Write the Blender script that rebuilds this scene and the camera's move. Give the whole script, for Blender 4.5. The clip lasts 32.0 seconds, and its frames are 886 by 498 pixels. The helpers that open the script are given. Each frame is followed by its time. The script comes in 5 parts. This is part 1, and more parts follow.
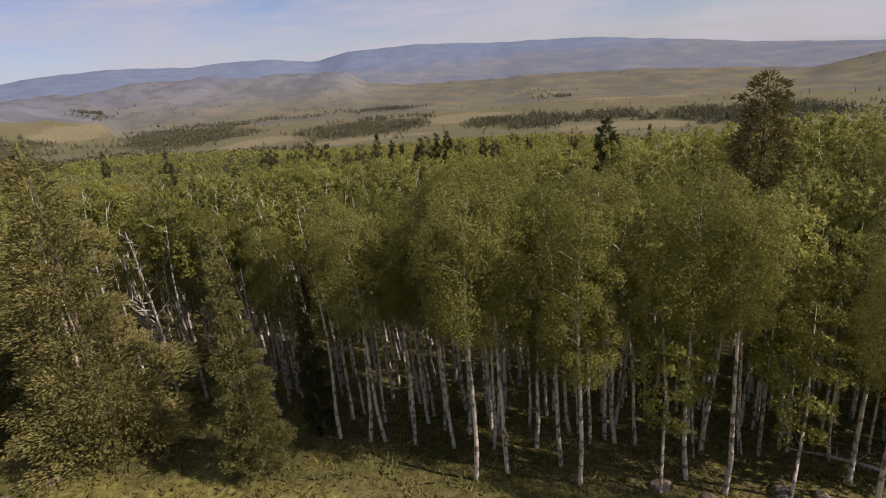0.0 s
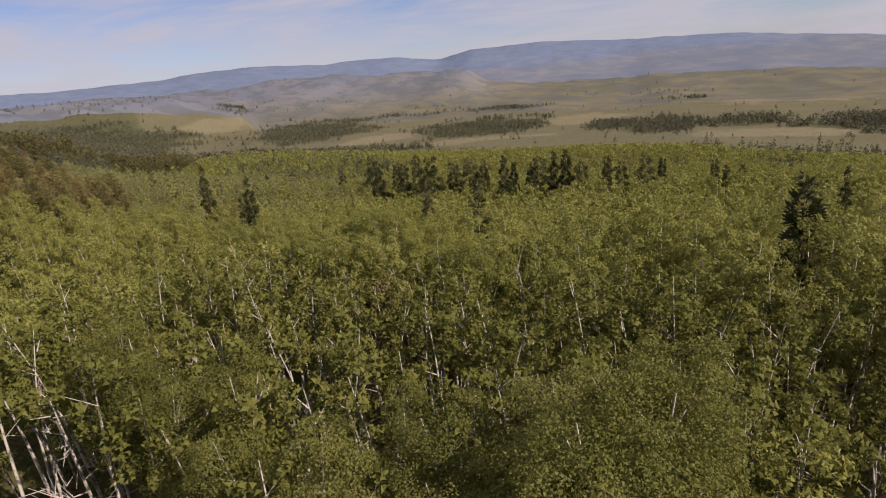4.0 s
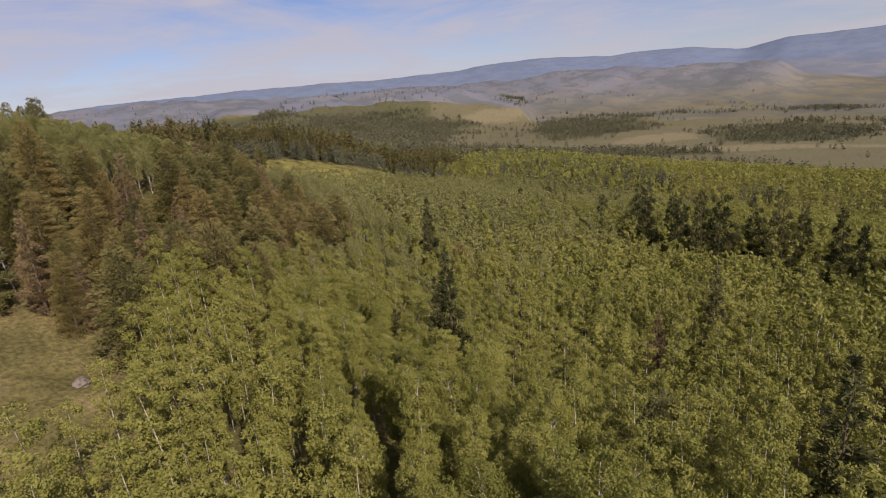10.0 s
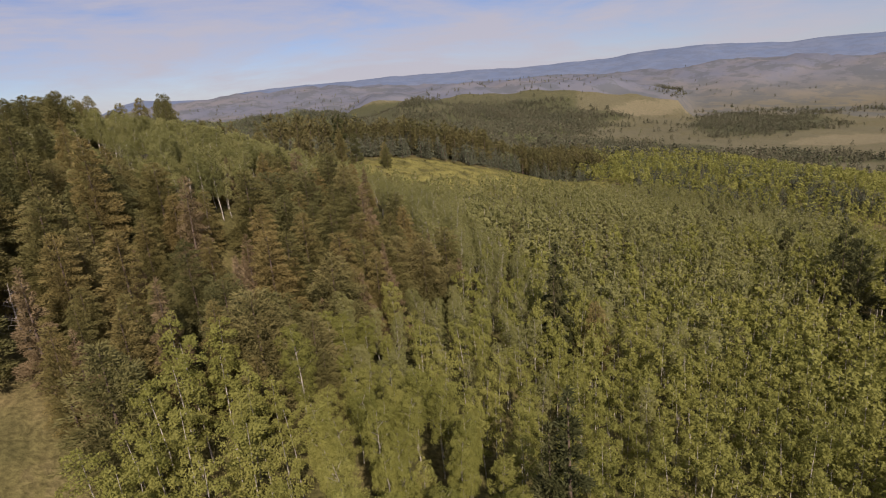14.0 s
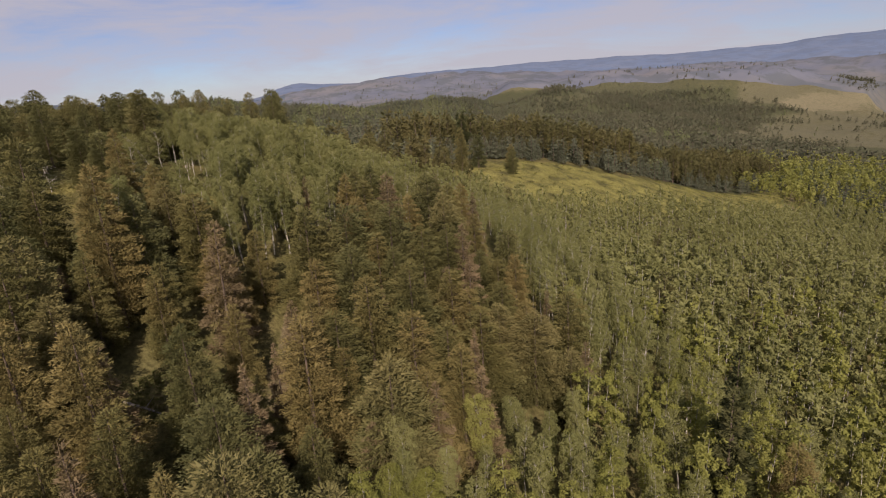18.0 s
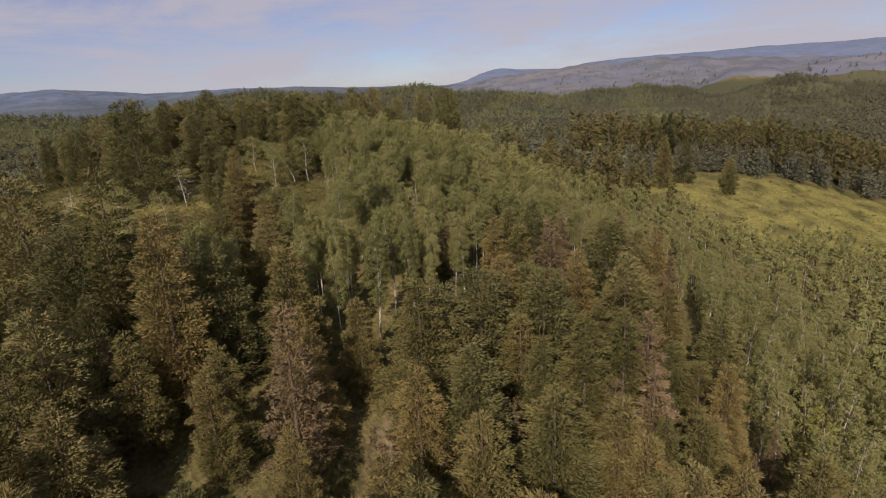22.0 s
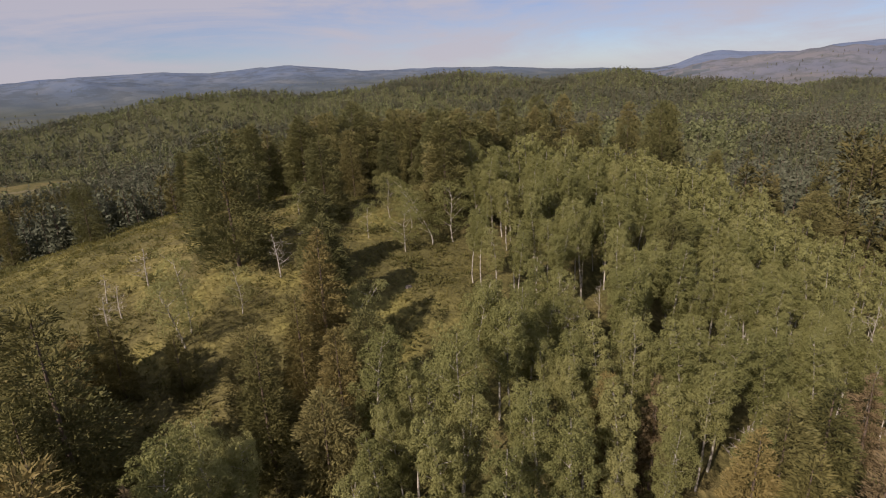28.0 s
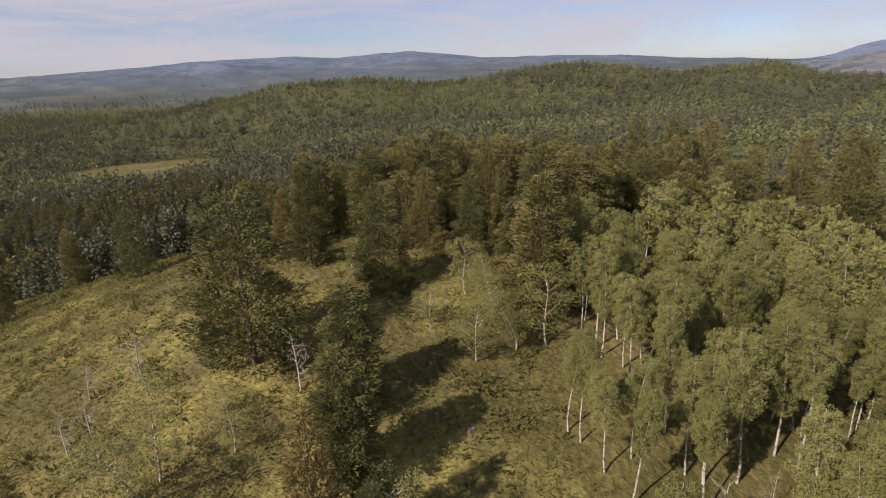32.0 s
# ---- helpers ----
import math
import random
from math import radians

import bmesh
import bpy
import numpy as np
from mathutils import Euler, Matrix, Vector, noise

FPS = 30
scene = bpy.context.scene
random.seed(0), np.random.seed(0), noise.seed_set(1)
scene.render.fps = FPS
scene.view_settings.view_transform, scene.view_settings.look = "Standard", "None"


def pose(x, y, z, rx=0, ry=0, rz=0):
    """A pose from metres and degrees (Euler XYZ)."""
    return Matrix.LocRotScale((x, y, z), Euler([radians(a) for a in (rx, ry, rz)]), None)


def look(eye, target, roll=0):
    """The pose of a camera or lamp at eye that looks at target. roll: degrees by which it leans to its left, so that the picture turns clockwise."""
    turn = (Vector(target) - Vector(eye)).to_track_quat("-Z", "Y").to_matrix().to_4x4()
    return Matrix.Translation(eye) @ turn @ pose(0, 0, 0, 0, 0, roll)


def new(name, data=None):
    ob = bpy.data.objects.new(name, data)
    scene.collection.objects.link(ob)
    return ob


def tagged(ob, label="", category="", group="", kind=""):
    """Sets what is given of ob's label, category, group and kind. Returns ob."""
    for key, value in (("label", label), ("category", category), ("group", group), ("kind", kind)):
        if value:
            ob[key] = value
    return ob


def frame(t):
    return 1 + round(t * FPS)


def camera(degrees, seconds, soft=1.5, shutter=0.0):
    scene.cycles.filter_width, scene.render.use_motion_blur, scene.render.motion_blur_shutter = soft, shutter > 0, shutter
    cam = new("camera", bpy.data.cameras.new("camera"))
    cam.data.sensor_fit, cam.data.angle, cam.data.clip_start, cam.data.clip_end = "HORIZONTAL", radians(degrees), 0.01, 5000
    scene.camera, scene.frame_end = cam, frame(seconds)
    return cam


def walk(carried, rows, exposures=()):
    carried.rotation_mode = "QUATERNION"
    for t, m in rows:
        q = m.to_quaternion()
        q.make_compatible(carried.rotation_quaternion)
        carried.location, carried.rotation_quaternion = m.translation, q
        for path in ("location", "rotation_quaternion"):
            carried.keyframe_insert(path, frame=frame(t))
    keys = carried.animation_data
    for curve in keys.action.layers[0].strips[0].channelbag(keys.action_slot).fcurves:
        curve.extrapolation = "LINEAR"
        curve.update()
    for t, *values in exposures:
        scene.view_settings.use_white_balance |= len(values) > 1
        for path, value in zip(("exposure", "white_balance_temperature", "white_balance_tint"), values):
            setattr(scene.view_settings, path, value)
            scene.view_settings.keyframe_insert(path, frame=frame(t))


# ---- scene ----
cam = camera(76.9, 32.0, soft=1.1)
PATH = [
    (0.0, look((0.37, 2.01, 19.50), (0.49, 96.59, -12.98), -5.94)),
    (0.5, look((0.51, 3.88, 19.80), (0.52, 98.43, -12.75), -5.91)),
    (1.0, look((0.69, 5.91, 20.11), (0.21, 100.47, -12.42), -5.88)),
    (1.5, look((0.87, 8.11, 20.44), (-0.97, 102.70, -11.97), -5.86)),
    (2.0, look((1.05, 10.48, 20.79), (-3.16, 105.06, -11.41), -5.85)),
    (2.5, look((1.18, 12.99, 21.15), (-6.33, 107.46, -10.76), -5.85)),
    (3.0, look((1.25, 15.62, 21.53), (-10.25, 109.80, -10.06), -5.85)),
    (3.5, look((1.22, 18.33, 21.91), (-14.35, 112.03, -9.36), -5.86)),
    (4.0, look((1.10, 21.09, 22.27), (-18.28, 114.18, -8.69), -5.88)),
    (4.5, look((0.87, 23.88, 22.61), (-22.06, 116.25, -8.08), -5.90)),
    (6.5, look((-1.04, 35.25, 23.71), (-38.32, 123.20, -5.86), -5.93)),
    (7.0, look((-1.77, 38.06, 24.03), (-42.65, 124.50, -5.23), -5.90)),
    (7.5, look((-2.61, 40.83, 24.38), (-47.07, 125.59, -4.59), -5.87)),
    (8.0, look((-3.54, 43.58, 24.78), (-51.44, 126.53, -3.94), -5.81)),
    (8.5, look((-4.57, 46.29, 25.21), (-55.70, 127.36, -3.31), -5.75)),
    (9.0, look((-5.71, 48.99, 25.65), (-59.86, 128.14, -2.68), -5.67)),
    (9.5, look((-6.96, 51.71, 26.08), (-64.19, 128.72, -2.09), -5.59)),
    (10.0, look((-8.35, 54.43, 26.50), (-68.66, 129.12, -1.53), -5.51)),
    (10.5, look((-9.89, 57.17, 26.90), (-73.11, 129.45, -0.99), -5.43)),
    (11.0, look((-11.53, 59.88, 27.29), (-77.33, 129.86, -0.49), -5.34)),
    (11.5, look((-13.25, 62.52, 27.68), (-81.39, 130.26, -0.05), -5.25)),
    (12.0, look((-15.03, 65.07, 28.07), (-85.25, 130.65, 0.33), -5.16)),
    (12.5, look((-16.89, 67.51, 28.48), (-88.94, 131.03, 0.67), -5.07)),
    (13.0, look((-18.86, 69.86, 28.91), (-92.55, 131.43, 1.00), -4.97)),
    (13.5, look((-20.96, 72.14, 29.34), (-96.18, 131.79, 1.34), -4.88)),
    (14.0, look((-23.23, 74.38, 29.74), (-99.99, 131.98, 1.66), -4.78)),
    (14.5, look((-25.63, 76.58, 30.10), (-103.97, 131.99, 1.94), -4.68)),
    (16.5, look((-36.10, 85.16, 31.15), (-119.79, 131.89, 2.67), -4.28)),
    (17.0, look((-38.65, 87.12, 31.52), (-123.65, 131.36, 2.94), -4.19)),
    (17.5, look((-41.13, 88.99, 31.93), (-127.61, 130.22, 3.28), -4.09)),
    (18.0, look((-43.54, 90.73, 32.38), (-131.55, 128.58, 3.70), -3.99)),
    (18.5, look((-45.92, 92.35, 32.84), (-135.51, 126.27, 4.16), -3.89)),
    (19.0, look((-48.28, 93.86, 33.28), (-139.10, 124.28, 4.56), -3.79)),
    (19.5, look((-50.67, 95.23, 33.67), (-142.47, 122.50, 4.90), -3.70)),
    (20.0, look((-53.11, 96.47, 34.01), (-146.07, 119.42, 5.17), -3.63)),
    (20.5, look((-55.61, 97.57, 34.30), (-149.65, 115.57, 5.43), -3.58)),
    (21.0, look((-58.14, 98.54, 34.55), (-152.91, 112.08, 5.67), -3.54)),
    (21.5, look((-60.67, 99.39, 34.80), (-155.90, 109.07, 5.89), -3.52)),
    (22.0, look((-63.17, 100.11, 35.07), (-158.68, 106.36, 6.10), -3.51)),
    (22.5, look((-65.67, 100.70, 35.38), (-161.30, 103.69, 6.30), -3.49)),
    (23.0, look((-68.17, 101.17, 35.74), (-163.81, 100.87, 6.55), -3.46)),
    (23.5, look((-70.69, 101.53, 36.13), (-166.23, 98.08, 6.81), -3.41)),
    (24.0, look((-73.22, 101.78, 36.54), (-168.56, 95.19, 7.09), -3.36)),
    (24.5, look((-75.77, 101.92, 36.95), (-170.78, 91.96, 7.40), -3.29)),
    (25.0, look((-78.30, 101.96, 37.35), (-172.88, 88.61, 7.76), -3.20)),
    (25.5, look((-80.77, 101.91, 37.73), (-174.82, 85.22, 8.13), -3.10)),
    (27.5, look((-90.06, 100.83, 39.08), (-182.47, 77.49, 8.80), -2.64)),
    (28.0, look((-92.41, 100.51, 39.49), (-184.20, 75.05, 9.04), -2.54)),
    (28.5, look((-94.78, 100.17, 39.92), (-185.81, 72.30, 9.31), -2.45)),
    (29.0, look((-97.15, 99.81, 40.34), (-187.36, 69.57, 9.55), -2.36)),
    (29.5, look((-99.53, 99.41, 40.75), (-188.85, 66.82, 9.77), -2.28)),
    (30.0, look((-101.89, 98.96, 41.16), (-190.27, 64.02, 10.02), -2.18)),
    (30.5, look((-104.23, 98.46, 41.58), (-191.62, 61.24, 10.29), -2.08)),
    (31.0, look((-106.53, 97.92, 42.01), (-193.11, 58.98, 10.55), -1.97)),
    (31.5, look((-108.79, 97.31, 42.45), (-194.46, 56.58, 10.81), -1.86)),
    (32.0, look((-110.99, 96.63, 42.91), (-195.47, 53.62, 11.06), -1.74)),
]
walk(cam, PATH, exposures=[(0.0, 0.24, 6850, 26), (9.0, 0.20, 6850, 26), (15.0, 0.15, 6850, 26), (21.0, 0.07, 6850, 27), (25.0, 0.05, 6850, 27), (28.0, 0.14, 6850, 26), (32.0, 0.36, 6850, 25)])

# ---- world and sun ----
SUN_AZ, SUN_EL = radians(111), radians(37)   # azimuth clockwise from +y
world = bpy.data.worlds.new("sky")
scene.world = world
world.use_nodes = True
wn, wl = world.node_tree.nodes, world.node_tree.links
wn.clear()
w_out, w_bg, w_sky = wn.new("ShaderNodeOutputWorld"), wn.new("ShaderNodeBackground"), wn.new("ShaderNodeTexSky")
w_sky.sky_type, w_sky.sun_disc, w_sky.sun_elevation, w_sky.sun_rotation = "NISHITA", False, SUN_EL, SUN_AZ
w_sky.air_density, w_sky.dust_density, w_sky.ozone_density, w_sky.altitude = 1.0, 0.5, 1.5, 1500
w_tc, w_map = wn.new("ShaderNodeTexCoord"), wn.new("ShaderNodeMapping")
w_map.inputs["Scale"].default_value = (0.9, 1.5, 7.5)
w_map.inputs["Rotation"].default_value = (0.0, 0.10, 0.5)
w_n1, w_n2 = wn.new("ShaderNodeTexNoise"), wn.new("ShaderNodeTexNoise")
for nd, sc, det, rough in ((w_n1, 1.6, 7, 0.62), (w_n2, 5.0, 5, 0.6)):
    nd.inputs["Scale"].default_value, nd.inputs["Detail"].default_value, nd.inputs["Roughness"].default_value = sc, det, rough
    nd.inputs["Distortion"].default_value = 0.6
w_add = wn.new("ShaderNodeMath")
w_add.operation = "MULTIPLY_ADD"
w_add.inputs[1].default_value = 0.25
w_ramp = wn.new("ShaderNodeValToRGB")
w_ramp.color_ramp.elements[0].position, w_ramp.color_ramp.elements[1].position = 0.45, 0.71
w_ramp.color_ramp.elements[0].color, w_ramp.color_ramp.elements[1].color = (0.10, 0.10, 0.10, 1), (0.85, 0.85, 0.85, 1)
w_mix = wn.new("ShaderNodeMix")
w_mix.data_type = "RGBA"
w_mix.inputs["B"].default_value = (4.25, 4.5, 4.9, 1)
wl.new(w_tc.outputs["Generated"], w_map.inputs["Vector"])
wl.new(w_map.outputs["Vector"], w_n1.inputs["Vector"])
wl.new(w_map.outputs["Vector"], w_n2.inputs["Vector"])
wl.new(w_n2.outputs["Fac"], w_add.inputs[0])
wl.new(w_n1.outputs["Fac"], w_add.inputs[2])
wl.new(w_add.outputs["Value"], w_ramp.inputs["Fac"])
wl.new(w_ramp.outputs["Color"], w_mix.inputs["Factor"])
w_soft = wn.new("ShaderNodeMix")
w_soft.data_type, w_soft.blend_type = "RGBA", "MULTIPLY"
w_soft.inputs["Factor"].default_value = 1.0
w_soft.inputs["B"].default_value = (0.48, 0.59, 0.77, 1)
wl.new(w_sky.outputs["Color"], w_soft.inputs["A"])
wl.new(w_soft.outputs["Result"], w_mix.inputs["A"])
wl.new(w_mix.outputs["Result"], w_bg.inputs["Color"])
w_bg.inputs["Strength"].default_value = 0.1
wl.new(w_bg.outputs["Background"], w_out.inputs["Surface"])
sun = new("sun", bpy.data.lights.new("sun", "SUN"))
sun.data.energy, sun.data.angle, sun.data.color = 5.0, radians(0.6), (1.0, 0.93, 0.82)
sun.matrix_world = look((math.sin(SUN_AZ) * math.cos(SUN_EL), math.cos(SUN_AZ) * math.cos(SUN_EL), math.sin(SUN_EL)), (0, 0, 0))


# ---- materials ----
def make_mat(name):
    m = bpy.data.materials.new(name)
    m.use_nodes = True
    return m, m.node_tree.nodes, m.node_tree.links, m.node_tree.nodes["Principled BSDF"]


def ramp(nodes, stops):
    r = nodes.new("ShaderNodeValToRGB")
    el = r.color_ramp.elements
    while len(el) < len(stops):
        el.new(0.5)
    for e, (p, c) in zip(el, stops):
        e.position, e.color = p, (*c, 1)
    return r


def noise_node(nodes, links, vec, scale, detail=3, rough=0.55):
    n = nodes.new("ShaderNodeTexNoise")
    n.inputs["Scale"].default_value, n.inputs["Detail"].default_value, n.inputs["Roughness"].default_value = scale, detail, rough
    links.new(vec, n.inputs["Vector"])
    return n


def leaf_mat(name, dark, mid, light, stand_scale=0.06, trans=0.50, per_object=True, by_leaf=0.16, by_tree=0.52):
    """Foliage: tint by leaf, by tree and by stand of trees; light comes through the leaves."""
    m, n, l, b = make_mat(name)
    geo, info = n.new("ShaderNodeNewGeometry"), n.new("ShaderNodeObjectInfo")
    stand = noise_node(n, l, geo.outputs["Position"], stand_scale, 2)
    tree = noise_node(n, l, geo.outputs["Position"], 0.33, 1)
    a = n.new("ShaderNodeMath"); a.operation = "MULTIPLY_ADD"; a.inputs[1].default_value = by_leaf
    l.new(geo.outputs["Random Per Island"], a.inputs[0]); l.new(stand.outputs["Fac"], a.inputs[2])
    c = n.new("ShaderNodeMath"); c.operation = "MULTIPLY_ADD"; c.inputs[1].default_value = by_tree
    l.new(info.outputs["Random"] if per_object else tree.outputs["Fac"], c.inputs[0]); l.new(a.outputs[0], c.inputs[2])
    r = ramp(n, [(0.42, dark), (0.85, mid), (1.25, light)])
    s = n.new("ShaderNodeMath"); s.operation = "MULTIPLY"; s.inputs[1].default_value = 0.72
    r.color_ramp.elements[0].position, r.color_ramp.elements[1].position, r.color_ramp.elements[2].position = 0.32, 0.60, 0.88
    l.new(c.outputs[0], s.inputs[0]); l.new(s.outputs[0], r.inputs["Fac"])
    l.new(r.outputs["Color"], b.inputs["Base Color"])
    b.inputs["Roughness"].default_value = 0.62
    b.inputs["Specular IOR Level"].default_value = 0.12
    t, mix = n.new("ShaderNodeBsdfTranslucent"), n.new("ShaderNodeMixShader")
    l.new(r.outputs["Color"], t.inputs["Color"])
    mix.inputs["Fac"].default_value = trans
    l.new(b.outputs[0], mix.inputs[1]); l.new(t.outputs[0], mix.inputs[2])
    l.new(mix.outputs[0], n["Material Output"].inputs["Surface"])
    return m


def bark_mat(name, base, spot, scale, rough=0.85, cut=0.56):
    m, n, l, b = make_mat(name)
    tc, mp = n.new("ShaderNodeTexCoord"), n.new("ShaderNodeMapping")
    mp.inputs["Scale"].default_value = (1, 1, 0.7)
    l.new(tc.outputs["Object"], mp.inputs["Vector"])
    a = noise_node(n, l, mp.outputs["Vector"], scale, 4)
    r = ramp(n, [(cut - 0.06, base), (cut + 0.05, spot)])
    l.new(a.outputs["Fac"], r.inputs["Fac"]); l.new(r.outputs["Color"], b.inputs["Base Color"])
    b.inputs["Roughness"].default_value = rough
    bump = n.new("ShaderNodeBump"); bump.inputs["Strength"].default_value = 0.5; bump.inputs["Distance"].default_value = 0.03
    l.new(a.outputs["Fac"], bump.inputs["Height"]); l.new(bump.outputs["Normal"], b.inputs["Normal"])
    return m


GREEN_TONES = ((0.176, 0.188, 0.046), (0.250, 0.256, 0.066), (0.328, 0.320, 0.094))
# Darkened copy of the aspen greens: self-shade of the front crowns as colour.
SHADED_EDGE_TONES = ((0.106, 0.116, 0.028), (0.164, 0.170, 0.041), (0.218, 0.214, 0.062))
GREY_TONES = ((0.172, 0.180, 0.064), (0.236, 0.240, 0.088), (0.306, 0.298, 0.118))
ASPEN_LEAF = leaf_mat("aspen_leaves", *GREEN_TONES, trans=0.42)
ASPEN_FAR = leaf_mat("aspen_canopy", *GREEN_TONES, trans=0.42, per_object=False)
SHADED_EDGE_LEAF = leaf_mat("shaded_edge_aspen_leaves", *SHADED_EDGE_TONES, stand_scale=0.12, trans=0.42)
SHADED_EDGE_FAR = leaf_mat("shaded_edge_aspen_canopy", *SHADED_EDGE_TONES, stand_scale=0.12, trans=0.42, per_object=False)
ASPEN_GREY = leaf_mat("grey_aspen_leaves", *GREY_TONES, trans=0.42)
GREY_FAR = leaf_mat("grey_aspen_canopy", *GREY_TONES, trans=0.42, per_object=False)
FIR_LEAF = leaf_mat("fir_needles", (0.082, 0.086, 0.031), (0.146, 0.132, 0.046), (0.214, 0.168, 0.063), stand_scale=0.11, trans=0.18, by_tree=0.62)
EDGE_NEEDLE = leaf_mat("edge_conifer_needles", (0.082, 0.090, 0.031), (0.132, 0.130, 0.044), (0.184, 0.166, 0.060), stand_scale=0.3, trans=0.15)
GOLD_NEEDLE = leaf_mat("golden_pine_needles", (0.104, 0.096, 0.036), (0.165, 0.142, 0.054), (0.225, 0.184, 0.074), stand_scale=0.3, trans=0.2)
OLIVE_NEEDLE = leaf_mat("olive_needles", (0.086, 0.092, 0.036), (0.142, 0.136, 0.050), (0.200, 0.172, 0.068), stand_scale=0.11, trans=0.2)
DARK_NEEDLE = leaf_mat("dark_pine_needles", (0.044, 0.052, 0.020), (0.078, 0.084, 0.032), (0.118, 0.114, 0.046), trans=0.2)
# Next three: distant foliage toned greyer and bluer, air haze mixed into the colour.
HAZED_FIR = leaf_mat("hazed_conifer_needles", (0.062, 0.072, 0.042), (0.100, 0.104, 0.060), (0.142, 0.136, 0.082), stand_scale=0.012, trans=0.2, per_object=False)
HAZED_RIDGE_FIR = leaf_mat("hazed_ridge_needles", (0.064, 0.076, 0.048), (0.100, 0.110, 0.068), (0.140, 0.144, 0.090), stand_scale=0.02, trans=0.15, per_object=False, by_leaf=0.05)
HAZED_ASPEN = leaf_mat("hazed_aspen_canopy", (0.112, 0.132, 0.056), (0.158, 0.174, 0.078), (0.204, 0.210, 0.104), stand_scale=0.012, trans=0.3, per_object=False)
FIR_FAR = leaf_mat("conifer_needles", (0.066, 0.068, 0.025), (0.114, 0.106, 0.040), (0.164, 0.138, 0.055), stand_scale=0.03, trans=0.2, per_object=False)
BROWN_LEAF = leaf_mat("browned_needles", (0.118, 0.092, 0.048), (0.182, 0.138, 0.072), (0.240, 0.178, 0.098), trans=0.2)
SHRUB_LEAF = leaf_mat("shrub_leaves", (0.080, 0.085, 0.028), (0.140, 0.138, 0.048), (0.205, 0.180, 0.072), stand_scale=0.1, per_object=False)
GRASS_LEAF = leaf_mat("grass_blades", (0.084, 0.082, 0.021), (0.148, 0.134, 0.036), (0.226, 0.186, 0.062), stand_scale=0.35, per_object=False)
LUSH_GRASS = leaf_mat("lush_grass_blades", (0.176, 0.178, 0.048), (0.270, 0.256, 0.074), (0.370, 0.322, 0.112), stand_scale=0.35, per_object=False)
HILL_GRASS = leaf_mat("hill_grass_blades", (0.118, 0.126, 0.030), (0.184, 0.180, 0.044), (0.262, 0.232, 0.074), stand_scale=0.12, per_object=False)
ASPEN_BARK = bark_mat("aspen_bark", (0.44, 0.41, 0.34), (0.10, 0.09, 0.07), 4.0, cut=0.55)
FIR_BARK = bark_mat("conifer_bark", (0.13, 0.095, 0.065), (0.06, 0.045, 0.035), 7.0)
DEAD_WOOD = bark_mat("weathered_wood", (0.31, 0.28, 0.24), (0.15, 0.13, 0.11), 6.0)
PALE_WOOD = bark_mat("bare_aspen_bark", (0.42, 0.39, 0.33), (0.22, 0.19, 0.15), 5.0)
ROCK = bark_mat("lichen_rock", (0.17, 0.145, 0.115), (0.08, 0.072, 0.06), 3.0)


# ---- ground ----
HILL_X0, HILL_Y0, HILL_STEP, HILL_COLS, HILL_ROWS, HILL_WIDTH = -300.0, -60.0, 60.0, 8, 8, 48.0
HILL_BASE, HILL_EAST, HILL_NORTH = -4.15, 1.16, -8.24
HILLS = (-7.3, -15.7, -10.3, -2.5, -0.8, 4.2, 1.3, 0.1, -7.9, -8.2, 3.6, 9.8, 11.2, 12.7, 2.7, 0.1, -0.4, 7.2, 17.7, 5.9, 4.1, 3.6, -3.2, -0.9, -1.9, -2.9, 14.0, 8.8, -2.0, -1.9, -5.4, -1.4, 2.7, 4.8, -0.1, -2.5, -1.9, 3.7, -2.1, -1.6, 2.3, 1.7, 0.3, 2.8, 1.1, -0.8, -6.0, -3.3, -1.6, -4.2, -0.6, 2.1, -0.7, -3.5, -5.7, -2.6, -0.6, 0.7, 2.1, 1.0, -0.3, -1.7, -2.9, -1.3)
# elevation in degrees of the open country, seen from the middle of the flight, by bearing (left of north) and range
RANGE = (450, 800, 1300, 2000, 3000, 4000, 4700)
DISTANCE = {
    -60: (-13, -9.8, -7.4, -5.6, -4.6, -4.0, -4.0), -38: (-13, -9.8, -7.2, -5.4, -4.4, -3.8, -3.6), -10: (-12.8, -9.6, -6.9, -5.0, -3.5, -2.4, -1.5),
    8: (-11.8, -9.3, -6.6, -4.6, -2.8, -1.6, -0.6), 30: (-8.8, -7.8, -5.6, -3.7, -1.9, -1.0, -0.4), 45: (-7, -5.4, -3.9, -2.6, -1.4, -0.8, -0.4),
    68: (-5.0, -4.0, -3.0, -1.9, -1.0, -0.6, -0.6), 80: (-4.6, -3.8, -3.0, -2.4, -1.5, -1.0, -0.9), 105: (-5.2, -3.6, -2.9, -2.2, -1.6, -1.0, -0.9),
    120: (-6.5, -4.5, -3.2, -2.0, -1.4, -0.8, -0.6), 136: (-8, -6.5, -3.8, -2.2, -1.5, -0.9, -0.6), 153: (-8.5, -6, -3.4, -1.8, -1.2, -0.8, -0.6)}
